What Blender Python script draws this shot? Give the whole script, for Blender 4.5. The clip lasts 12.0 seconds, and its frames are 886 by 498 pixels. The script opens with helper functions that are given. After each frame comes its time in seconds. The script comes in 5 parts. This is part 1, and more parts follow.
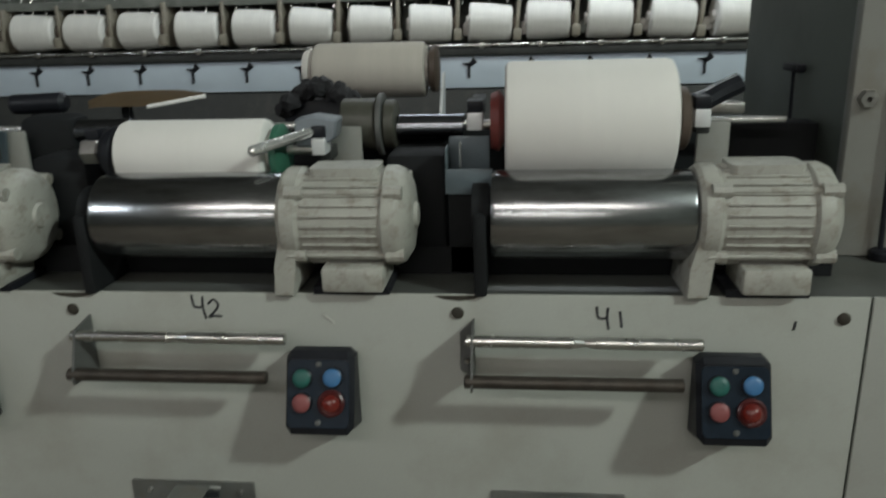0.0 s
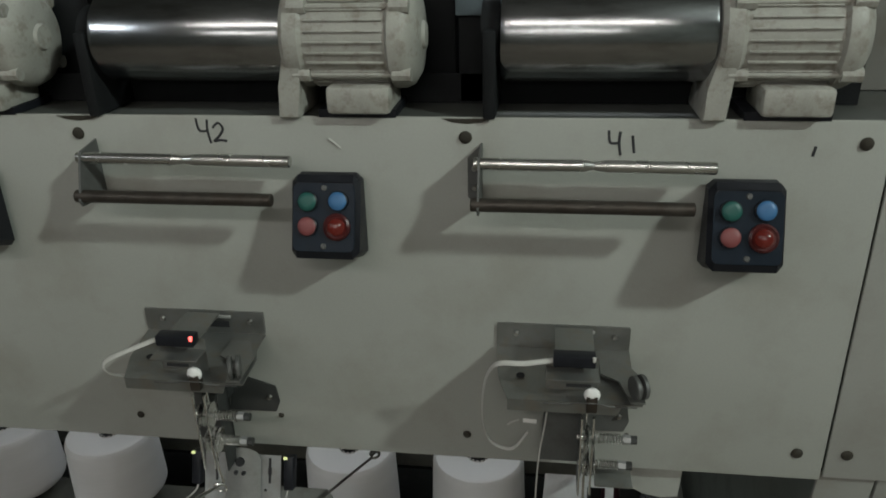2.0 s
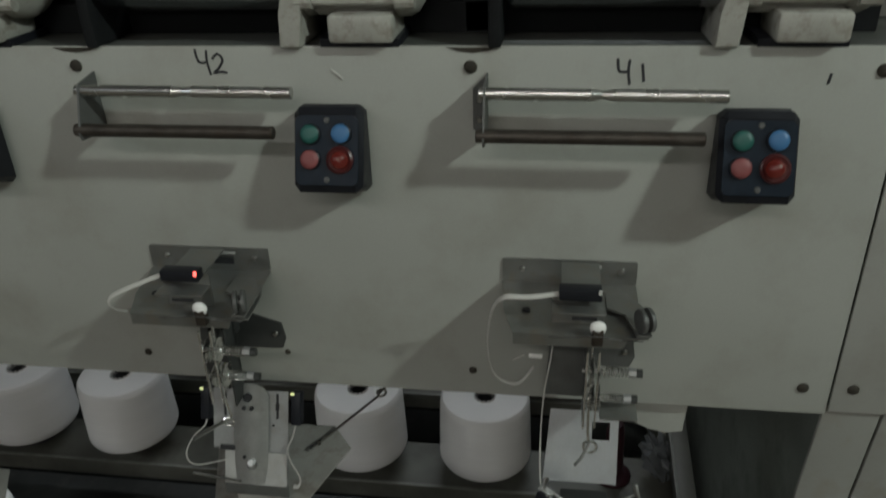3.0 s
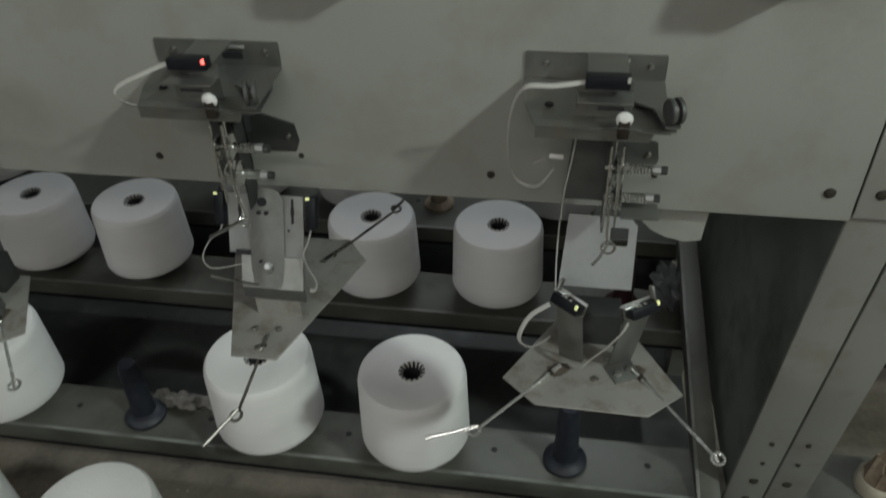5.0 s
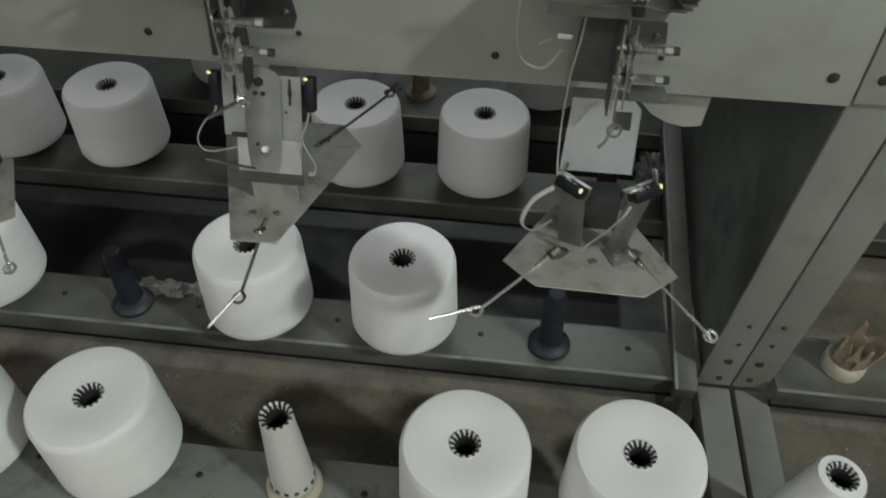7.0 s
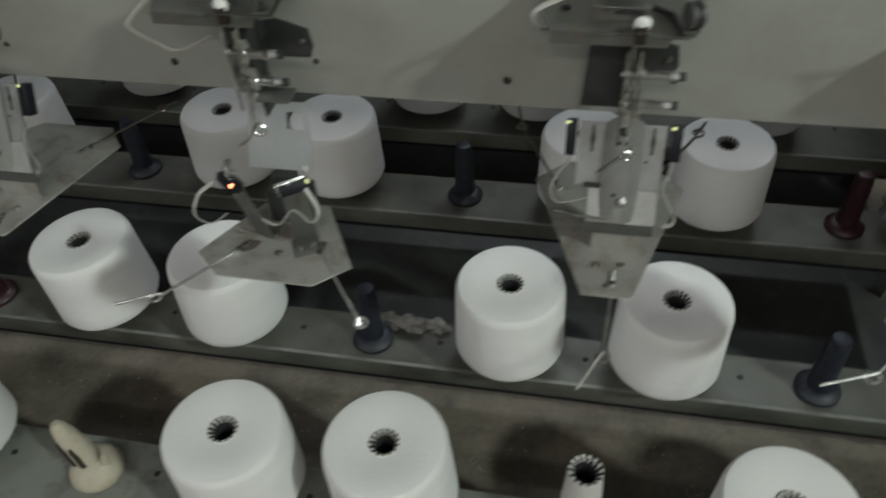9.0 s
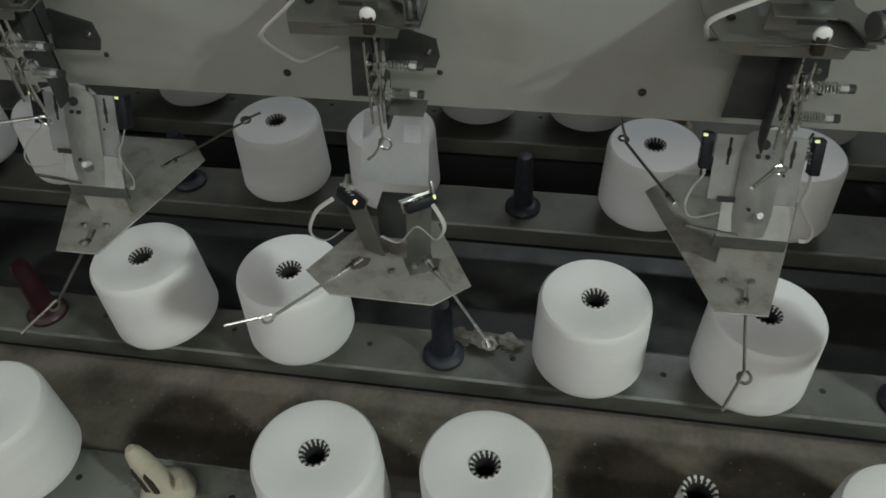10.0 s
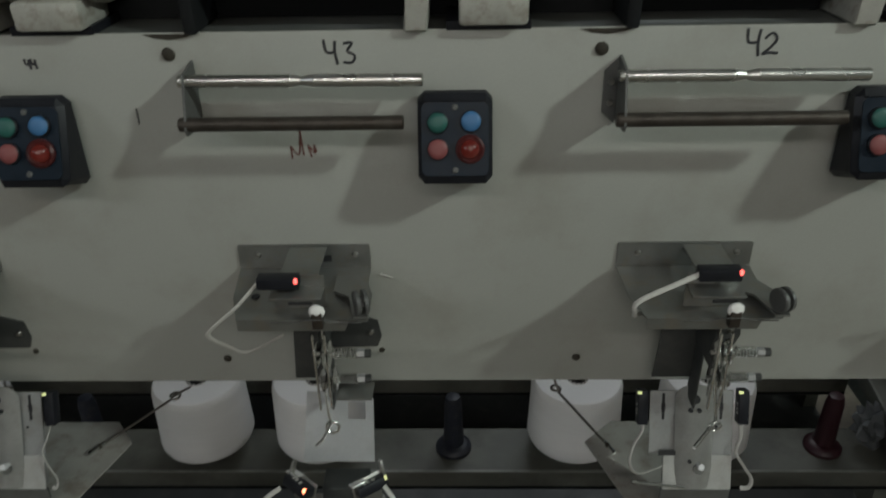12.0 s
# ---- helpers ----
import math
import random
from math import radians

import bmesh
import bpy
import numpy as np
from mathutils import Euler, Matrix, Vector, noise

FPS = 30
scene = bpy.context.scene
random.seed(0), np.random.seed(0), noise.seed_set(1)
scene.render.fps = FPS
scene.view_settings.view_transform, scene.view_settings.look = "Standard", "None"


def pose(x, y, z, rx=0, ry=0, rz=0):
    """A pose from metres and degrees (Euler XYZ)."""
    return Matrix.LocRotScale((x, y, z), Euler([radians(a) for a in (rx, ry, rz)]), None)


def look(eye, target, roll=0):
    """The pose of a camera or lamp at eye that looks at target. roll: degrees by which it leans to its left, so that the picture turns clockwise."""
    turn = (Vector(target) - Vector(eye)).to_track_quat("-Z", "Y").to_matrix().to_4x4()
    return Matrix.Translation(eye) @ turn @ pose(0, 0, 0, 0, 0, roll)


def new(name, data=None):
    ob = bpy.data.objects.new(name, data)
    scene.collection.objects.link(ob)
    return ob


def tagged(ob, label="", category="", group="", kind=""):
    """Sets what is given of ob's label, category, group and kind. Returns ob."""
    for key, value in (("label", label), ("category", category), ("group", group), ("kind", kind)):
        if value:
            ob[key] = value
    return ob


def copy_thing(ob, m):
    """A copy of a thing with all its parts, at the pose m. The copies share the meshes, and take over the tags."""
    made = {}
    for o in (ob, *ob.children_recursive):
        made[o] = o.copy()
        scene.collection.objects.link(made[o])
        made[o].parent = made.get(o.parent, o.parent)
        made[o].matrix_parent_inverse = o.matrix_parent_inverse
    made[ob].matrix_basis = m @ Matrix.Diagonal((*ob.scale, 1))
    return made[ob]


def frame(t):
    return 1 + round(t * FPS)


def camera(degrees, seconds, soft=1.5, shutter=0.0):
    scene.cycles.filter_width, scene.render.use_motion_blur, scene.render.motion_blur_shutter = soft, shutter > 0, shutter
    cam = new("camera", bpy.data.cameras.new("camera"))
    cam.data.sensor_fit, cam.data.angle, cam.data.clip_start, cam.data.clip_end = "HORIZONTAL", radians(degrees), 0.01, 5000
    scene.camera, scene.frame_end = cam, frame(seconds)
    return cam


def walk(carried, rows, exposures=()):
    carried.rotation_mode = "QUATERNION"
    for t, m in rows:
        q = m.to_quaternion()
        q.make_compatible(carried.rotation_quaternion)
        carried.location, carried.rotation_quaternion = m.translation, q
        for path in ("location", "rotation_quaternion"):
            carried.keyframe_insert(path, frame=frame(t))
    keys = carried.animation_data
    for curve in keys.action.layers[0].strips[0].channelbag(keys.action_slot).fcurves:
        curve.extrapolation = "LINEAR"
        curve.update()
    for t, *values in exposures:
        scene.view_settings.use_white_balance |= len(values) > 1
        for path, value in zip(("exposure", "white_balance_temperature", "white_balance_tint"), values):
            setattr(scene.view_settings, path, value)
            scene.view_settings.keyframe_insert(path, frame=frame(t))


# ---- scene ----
cam = camera(60.5, 12.0, soft=1.7, shutter=0.5)
PATH = [
    (0, (0.058, -0.664, 1.372), (-0.137, 1.238, 0.785), -1.6),
    (0.1, (0.0585, -0.6648, 1.3675), (-0.1584, 1.2302, 0.7655), -1.44),
    (0.2, (0.0597, -0.6668, 1.3565), (-0.1662, 1.234, 0.7779), -1.07),
    (0.3, (0.0613, -0.6692, 1.3433), (-0.167, 1.2365, 0.783), -0.63),
    (0.4, (0.0629, -0.6712, 1.3317), (-0.1585, 1.2408, 0.7911), -0.26),
    (0.5, (0.064, -0.672, 1.326), (-0.149, 1.241, 0.786), -0.1),
    (0.6, (0.0647, -0.6718, 1.3249), (-0.1461, 1.2341, 0.7598), -0.27),
    (0.7, (0.0653, -0.6713, 1.3242), (-0.1402, 1.2247, 0.7252), -0.66),
    (0.8, (0.0658, -0.6707, 1.3237), (-0.1493, 1.2096, 0.6791), -1.14),
    (0.9, (0.0664, -0.6702, 1.323), (-0.165, 1.2001, 0.6533), -1.53),
    (1, (0.067, -0.67, 1.322), (-0.176, 1.191, 0.629), -1.7),
    (1.1, (0.0678, -0.6707, 1.3194), (-0.1829, 1.1829, 0.6094), -1.65),
    (1.2, (0.0686, -0.6725, 1.3148), (-0.1807, 1.1765, 0.5926), -1.52),
    (1.3, (0.0695, -0.6745, 1.3096), (-0.1682, 1.1695, 0.5717), -1.38),
    (1.4, (0.0704, -0.6763, 1.3046), (-0.1628, 1.1631, 0.5546), -1.25),
    (1.5, (0.071, -0.677, 1.301), (-0.163, 1.158, 0.542), -1.2),
    (1.6, (0.0715, -0.677, 1.2987), (-0.1599, 1.1563, 0.5358), -1.22),
    (1.7, (0.072, -0.677, 1.2966), (-0.1677, 1.1511, 0.5241), -1.28),
    (1.8, (0.0724, -0.677, 1.2949), (-0.1752, 1.1441, 0.508), -1.36),
    (1.9, (0.0727, -0.677, 1.2934), (-0.1774, 1.1412, 0.4996), -1.44),
    (2, (0.073, -0.677, 1.292), (-0.18, 1.136, 0.486), -1.5),
    (2.1, (0.0732, -0.6765, 1.2909), (-0.1756, 1.1339, 0.4774), -1.54),
    (2.2, (0.0734, -0.6752, 1.29), (-0.1732, 1.1292, 0.4634), -1.58),
    (2.3, (0.0736, -0.6738, 1.2892), (-0.1683, 1.1276, 0.4559), -1.62),
    (2.5, (0.074, -0.672, 1.287), (-0.172, 1.123, 0.441), -1.7),
    (2.6, (0.0742, -0.6724, 1.2851), (-0.1701, 1.1226, 0.4373), -1.74),
    (2.7, (0.0745, -0.6734, 1.2826), (-0.1731, 1.1179, 0.4275), -1.79),
    (2.8, (0.0747, -0.6746, 1.2797), (-0.1784, 1.1086, 0.4095), -1.84),
    (3, (0.075, -0.676, 1.274), (-0.194, 1.078, 0.352), -2.0),
    (3.2, (0.073, -0.676, 1.269), (-0.2, 1.057, 0.309), -2.5),
    (4.8, (0.067, -0.69, 1.213), (-0.203, 0.922, 0.06), -1.5),
    (4.9, (0.067, -0.6905, 1.2113), (-0.1999, 0.8917, 0.0165), -1.8),
    (5, (0.067, -0.691, 1.21), (-0.208, 0.863, -0.019), -2.1),
    (5.1, (0.0674, -0.6917, 1.2092), (-0.2078, 0.8461, -0.0399), -2.1),
    (5.2, (0.0684, -0.6926, 1.2084), (-0.1998, 0.8295, -0.0612), -2.1),
    (5.3, (0.0696, -0.6937, 1.2078), (-0.1906, 0.8107, -0.0844), -2.1),
    (5.4, (0.0706, -0.6948, 1.2074), (-0.1857, 0.7956, -0.1017), -2.1),
    (5.5, (0.071, -0.696, 1.207), (-0.184, 0.791, -0.106), -2.1),
    (5.6, (0.0708, -0.6975, 1.2068), (-0.1844, 0.7758, -0.1215), -2.13),
    (5.7, (0.0701, -0.6994, 1.2066), (-0.1807, 0.7619, -0.1357), -2.21),
    (5.8, (0.0692, -0.7013, 1.2064), (-0.177, 0.7489, -0.1487), -2.29),
    (6, (0.067, -0.704, 1.206), (-0.169, 0.718, -0.181), -2.4),
    (6.1, (0.0659, -0.7046, 1.2056), (-0.1709, 0.7105, -0.1882), -2.33),
    (6.2, (0.0646, -0.7052, 1.205), (-0.1755, 0.7092, -0.1887), -2.14),
    (6.3, (0.0631, -0.7056, 1.2043), (-0.1623, 0.6996, -0.2001), -1.88),
    (6.4, (0.0613, -0.7059, 1.2036), (-0.1481, 0.6945, -0.2078), -1.59),
    (6.5, (0.059, -0.706, 1.203), (-0.138, 0.684, -0.221), -1.3),
    (6.6, (0.0555, -0.706, 1.2023), (-0.1325, 0.6811, -0.2267), -0.95),
    (6.8, (0.0436, -0.706, 1.2008), (-0.1322, 0.6721, -0.2391), -0.07),
    (7, (0.028, -0.706, 1.2), (-0.133, 0.681, -0.232), 0.4),
    (7.2, (0.006, -0.708, 1.206), (-0.175, 0.734, -0.168), -0.1),
    (8.8, (-0.23, -0.672, 1.212), (-0.55, 0.715, -0.193), -1.4),
    (8.9, (-0.2631, -0.6793, 1.2152), (-0.5899, 0.7054, -0.1912), -2.8),
    (9, (-0.3, -0.69, 1.218), (-0.624, 0.683, -0.2), -4.1),
    (9.1, (-0.3323, -0.6971, 1.218), (-0.6484, 0.6724, -0.205), -4.1),
    (9.2, (-0.3653, -0.7041, 1.218), (-0.669, 0.6659, -0.207), -4.1),
    (9.3, (-0.3954, -0.7101, 1.218), (-0.6867, 0.653, -0.2164), -4.1),
    (9.4, (-0.4194, -0.7144, 1.218), (-0.7039, 0.6436, -0.2229), -4.1),
    (9.5, (-0.434, -0.716, 1.218), (-0.706, 0.657, -0.211), -4.1),
    (9.6, (-0.4413, -0.714, 1.2173), (-0.7113, 0.6746, -0.1967), -3.99),
    (9.7, (-0.4466, -0.7089, 1.2155), (-0.721, 0.6716, -0.2043), -3.71),
    (9.8, (-0.4508, -0.7022, 1.2135), (-0.7226, 0.6751, -0.2093), -3.39),
    (9.9, (-0.4549, -0.6951, 1.2117), (-0.7332, 0.6928, -0.1995), -3.11),
    (10, (-0.46, -0.689, 1.211), (-0.737, 0.707, -0.194), -3.0),
    (10.1, (-0.4656, -0.6833, 1.2128), (-0.7289, 0.7092, -0.1993), -3.06),
    (10.2, (-0.4711, -0.6769, 1.2172), (-0.7049, 0.7354, -0.1789), -3.21),
    (10.4, (-0.4847, -0.6667, 1.2291), (-0.6332, 0.7939, -0.1267), -3.54),
    (10.5, (-0.494, -0.665, 1.234), (-0.605, 0.852, -0.064), -3.6),
    (10.6, (-0.5146, -0.667, 1.2374), (-0.5621, 0.8947, -0.011), -2.13),
    (10.7, (-0.53, -0.669, 1.241), (-0.549, 0.928, 0.037), -0.5),
    (10.8, (-0.5258, -0.6669, 1.2464), (-0.5371, 0.9618, 0.0848), -0.23),
    (10.9, (-0.5178, -0.6631, 1.2526), (-0.5414, 0.9938, 0.1316), -0.06),
    (11, (-0.513, -0.661, 1.258), (-0.52, 1.009, 0.157), -0.0),
    (11.1, (-0.5125, -0.6613, 1.2622), (-0.5143, 1.0161, 0.1724), -0.21),
    (11.2, (-0.512, -0.662, 1.265), (-0.513, 1.021, 0.184), -0.5),
    (11.3, (-0.5106, -0.6634, 1.2662), (-0.5185, 1.0288, 0.2), -0.62),
    (11.4, (-0.5086, -0.6651, 1.267), (-0.5169, 1.0373, 0.217), -0.72),
    (11.5, (-0.507, -0.666, 1.268), (-0.508, 1.043, 0.229), -0.8),
    (11.6, (-0.5059, -0.6657, 1.2699), (-0.5157, 1.051, 0.2445), -0.9),
    (11.7, (-0.5048, -0.6649, 1.2725), (-0.5354, 1.0559, 0.2546), -1.01),
    (11.8, (-0.5039, -0.6641, 1.2751), (-0.5518, 1.0617, 0.2658), -1.1),
    (11.9, (-0.5032, -0.6633, 1.2772), (-0.5631, 1.0683, 0.2779), -1.17),
    (12, (-0.503, -0.663, 1.278), (-0.552, 1.08, 0.298), -1.2),
]
walk(cam, [(t, look(eye, target, roll)) for t, eye, target, roll in PATH], [(0, -0.12), (1.0, -0.13), (1.5, -0.2), (2, -0.2), (2.5, -0.3), (3, -0.42), (3.6, -0.4), (5, -0.3), (5.5, -0.22), (6.5, -0.02), (7.5, -0.02), (9.5, -0.08), (10.5, -0.25), (11, -0.35), (11.5, -0.35), (12, -0.3)])

# ---- world, lamps ----
world = bpy.data.worlds.new("hall_air")
scene.world = world
world.use_nodes = True
world.node_tree.nodes["Background"].inputs[0].default_value = (0.6, 0.64, 0.62, 1)
world.node_tree.nodes["Background"].inputs[1].default_value = 0.02

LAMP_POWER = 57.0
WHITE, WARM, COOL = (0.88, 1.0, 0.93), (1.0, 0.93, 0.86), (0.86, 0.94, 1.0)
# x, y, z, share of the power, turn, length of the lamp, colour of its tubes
# fourth lamp is an added low fill for the creel, not a known fixture
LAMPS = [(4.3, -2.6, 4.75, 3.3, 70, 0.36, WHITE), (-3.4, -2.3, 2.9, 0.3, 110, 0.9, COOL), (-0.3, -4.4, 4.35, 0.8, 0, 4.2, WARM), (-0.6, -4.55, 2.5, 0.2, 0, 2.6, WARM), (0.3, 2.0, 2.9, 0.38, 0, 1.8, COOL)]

# ---- materials ----

def surface(name, colour, rough=0.5, metal=0.0, var=0.12, scale=30.0, bump=0.05, stain=None, stain_amount=0.0, stain_scale=6.0, glow=None, coat=0.0, stretch=None, fine=400.0):
    """A procedural surface: base colour with broad and fine variation, stains and fine relief."""
    m = bpy.data.materials.new(name)
    m.use_nodes = True
    nt = m.node_tree
    n, l = nt.nodes, nt.links
    b = n["Principled BSDF"]
    b.inputs["Roughness"].default_value = rough
    b.inputs["Metallic"].default_value = metal
    b.inputs["Coat Weight"].default_value = coat
    tc = n.new("ShaderNodeTexCoord")
    src = tc.outputs["Object"]
    if stretch:
        mp = n.new("ShaderNodeMapping")
        mp.inputs["Scale"].default_value = stretch
        l.new(src, mp.inputs[0])
        src = mp.outputs[0]
    big = n.new("ShaderNodeTexNoise")
    big.inputs["Scale"].default_value, big.inputs["Detail"].default_value = scale, 4
    l.new(src, big.inputs["Vector"])
    small = n.new("ShaderNodeTexNoise")
    small.inputs["Scale"].default_value, small.inputs["Detail"].default_value = fine, 3
    l.new(src, small.inputs["Vector"])
    mixn = n.new("ShaderNodeMath")
    mixn.operation = "MULTIPLY_ADD"
    l.new(small.outputs[0], mixn.inputs[0])
    mixn.inputs[1].default_value = 0.4
    l.new(big.outputs[0], mixn.inputs[2])
    ramp = n.new("ShaderNodeMapRange")
    ramp.inputs[1].default_value, ramp.inputs[2].default_value = 0.4, 1.0
    ramp.inputs[3].default_value, ramp.inputs[4].default_value = 1 - var, 1 + var
    l.new(mixn.outputs[0], ramp.inputs[0])
    hsv = n.new("ShaderNodeHueSaturation")
    hsv.inputs["Color"].default_value = (*colour, 1)
    l.new(ramp.outputs[0], hsv.inputs["Value"])
    col = hsv.outputs[0]
    if stain:
        st = n.new("ShaderNodeTexNoise")
        st.inputs["Scale"].default_value, st.inputs["Detail"].default_value, st.inputs["Roughness"].default_value = stain_scale, 6, 0.65
        l.new(src, st.inputs["Vector"])
        sr = n.new("ShaderNodeMapRange")
        sr.inputs[1].default_value, sr.inputs[2].default_value = 0.5, 0.75
        sr.inputs[3].default_value, sr.inputs[4].default_value = 0, stain_amount
        l.new(st.outputs[0], sr.inputs[0])
        mx = n.new("ShaderNodeMix")
        mx.data_type = "RGBA"
        l.new(sr.outputs[0], mx.inputs["Factor"])
        l.new(col, mx.inputs["A"])
        mx.inputs["B"].default_value = (*stain, 1)
        col = mx.outputs["Result"]
    l.new(col, b.inputs["Base Color"])
    rr = n.new("ShaderNodeMapRange")
    rr.inputs[1].default_value, rr.inputs[2].default_value = 0.3, 0.7
    rr.inputs[3].default_value, rr.inputs[4].default_value = max(0.02, rough * 0.8), min(1, rough * 1.2)
    l.new(big.outputs[0], rr.inputs[0])
    l.new(rr.outputs[0], b.inputs["Roughness"])
    if bump:
        bp = n.new("ShaderNodeBump")
        bp.inputs["Strength"].default_value, bp.inputs["Distance"].default_value = bump, 0.002
        l.new(small.outputs[0], bp.inputs["Height"])
        l.new(bp.outputs[0], b.inputs["Normal"])
    if glow:
        b.inputs["Emission Color"].default_value = (*glow[:3], 1)
        b.inputs["Emission Strength"].default_value = glow[3]
    return m


PAINT = surface("grey_beige_paint", (0.34, 0.345, 0.315), 0.45, var=0.08, scale=3, bump=0.03, stain=(0.22, 0.20, 0.165), stain_amount=0.42, stain_scale=9)
PAINT_POST = surface("post_paint", (0.25, 0.25, 0.23), 0.5, var=0.08, scale=5, bump=0.04, stain=(0.16, 0.12, 0.08), stain_amount=0.5, stain_scale=14)
BED = surface("bed_paint", (0.075, 0.079, 0.072), 0.45, var=0.15, scale=12, stain=(0.08, 0.08, 0.07), stain_amount=0.7, stain_scale=18)
CASTING = surface("motor_paint", (0.35, 0.345, 0.31), 0.5, var=0.14, scale=30, bump=0.14, stain=(0.13, 0.10, 0.065), stain_amount=0.75, stain_scale=75)
CHROME = surface("chrome", (0.64, 0.64, 0.62), 0.27, 1.0, var=0.1, scale=20, bump=0.0, stain=(0.25, 0.24, 0.22), stain_amount=0.3, stain_scale=40)
DRUM = surface("polished_drum_steel", (0.37, 0.38, 0.39), 0.2, 1.0, var=0.2, scale=14, bump=0.02, stretch=(1, 5, 5), stain=(0.13, 0.12, 0.11), stain_amount=0.6, stain_scale=13, fine=150)
SLEEVE = surface("dark_polished_steel", (0.2, 0.21, 0.23), 0.2, 1.0, var=0.15, scale=20, bump=0.0)
POLY = surface("clear_wrap", (0.13, 0.14, 0.15), 0.07, var=0.2, scale=40, bump=0.2, coat=1.0)
STEEL = surface("bare_steel", (0.46, 0.45, 0.43), 0.36, 1.0, var=0.15, scale=30, bump=0.03, stain=(0.2, 0.15, 0.1), stain_amount=0.35, stain_scale=40)
ZINC = surface("zinc_sheet", (0.24, 0.245, 0.235), 0.38, 0.75, var=0.12, scale=40, bump=0.04, stain=(0.26, 0.2, 0.14), stain_amount=0.45, stain_scale=55)
ZINC_MID = surface("dull_zinc_sheet", (0.32, 0.325, 0.322), 0.42, 0.45, var=0.12, scale=40, bump=0.04, stain=(0.22, 0.19, 0.15), stain_amount=0.5, stain_scale=45)
ZINC_FAN = surface("stained_zinc_plate", (0.35, 0.342, 0.315), 0.45, 0.25, var=0.15, scale=30, bump=0.04, stain=(0.14, 0.095, 0.062), stain_amount=0.75, stain_scale=32)
SPRING = surface("bright_spring_steel", (0.86, 0.86, 0.85), 0.17, 1.0, var=0.1, scale=60, bump=0.0)
WIRE_DARK = surface("tarnished_wire", (0.27, 0.25, 0.23), 0.4, 0.9, var=0.25, scale=60, bump=0.0)
SLATE = surface("grey_bracket_paint", (0.10, 0.102, 0.098), 0.5, 0.2, var=0.2, scale=30, stain=(0.05, 0.045, 0.04), stain_amount=0.5, stain_scale=40)
ZINC_LIGHT = surface("light_zinc_sheet", (0.68, 0.69, 0.70), 0.42, 0.25, var=0.1, scale=40, bump=0.03, stain=(0.35, 0.33, 0.3), stain_amount=0.3, stain_scale=40)
ZINC_PALE = surface("pale_zinc_sheet", (0.50, 0.50, 0.485), 0.36, 0.4, var=0.14, scale=40, bump=0.03, stain=(0.30, 0.27, 0.23), stain_amount=0.45, stain_scale=35)
WIRE = surface("bright_wire", (0.82, 0.82, 0.80), 0.24, 0.85, var=0.15, scale=60, bump=0.0)
RUSTY = surface("rusty_rod", (0.062, 0.053, 0.045), 0.45, 0.6, var=0.35, scale=60, bump=0.15, stain=(0.05, 0.035, 0.025), stain_amount=0.8, stain_scale=50)
# near-black for black parts and for gaps that lie in shade
DEEP = surface("part_and_gap_black", (0.014, 0.015, 0.016), 0.75, var=0.3, scale=30)
GUARD = surface("pale_guard_sheet", (0.095, 0.12, 0.135), 0.35, var=0.15, scale=30)
LEVER_BLUE = surface("blue_grey_casting", (0.20, 0.22, 0.245), 0.4, var=0.2, scale=40, bump=0.08)
OLIVE_DARK = surface("dark_olive_paint", (0.055, 0.055, 0.043), 0.5, var=0.25, scale=30, stain=(0.10, 0.095, 0.08), stain_amount=0.5, stain_scale=40)
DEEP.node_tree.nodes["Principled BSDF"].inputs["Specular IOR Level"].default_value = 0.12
DULL_BLUE = surface("dull_blue_plate", (0.085, 0.11, 0.125), 0.4, var=0.15, scale=30)
BLACK = surface("black_plastic", (0.012, 0.013, 0.017), 0.42, var=0.2, scale=60)
BLACK.node_tree.nodes["Principled BSDF"].inputs["Specular IOR Level"].default_value = 0.25
DARK = surface("dark_machine_paint", (0.035, 0.037, 0.036), 0.55, var=0.3, scale=20, stain=(0.09, 0.085, 0.075), stain_amount=0.4, stain_scale=30)
NAVY = surface("navy_plastic", (0.015, 0.018, 0.028), 0.5, var=0.25, scale=60, stain=(0.07, 0.065, 0.06), stain_amount=0.4, stain_scale=50)
BOX_FACE = surface("navy_switch_face", (0.007, 0.014, 0.024), 0.4, var=0.25, scale=60)
BOX_FACE.node_tree.nodes["Principled BSDF"].inputs["Specular IOR Level"].default_value = 0.2
MAROON = surface("maroon_plastic", (0.028, 0.007, 0.011), 0.42, var=0.2, scale=60)
YARN = surface("white_yarn", (0.83, 0.82, 0.81), 0.9, var=0.04, scale=7, bump=0.3, stretch=(1, 1, 9), fine=260)
YARN_CREAM = surface("cream_yarn", (0.73, 0.71, 0.675), 0.9, var=0.025, scale=10, bump=0.25, stretch=(9, 1, 1), fine=260)
YARN_FAR = surface("dull_white_yarn", (0.70, 0.685, 0.655), 0.9, var=0.08, scale=14, bump=0.25, stretch=(9, 1, 1), fine=260)
YARN_BEIGE = surface("beige_yarn", (0.44, 0.41, 0.365), 0.9, var=0.08, scale=10, bump=0.25, stretch=(9, 1, 1), fine=260)
PAPER = surface("paper_tube", (0.62, 0.60, 0.57), 0.8, var=0.08, scale=60, stain=(0.4, 0.34, 0.28), stain_amount=0.3, stain_scale=60)
INK = surface("black_print", (0.02, 0.02, 0.022), 0.7, var=0.2)
FLOOR = surface("concrete_floor", (0.172, 0.148, 0.117), 0.75, var=0.4, scale=9, bump=0.25, stain=(0.04, 0.036, 0.03), stain_amount=0.9, stain_scale=7, fine=90)
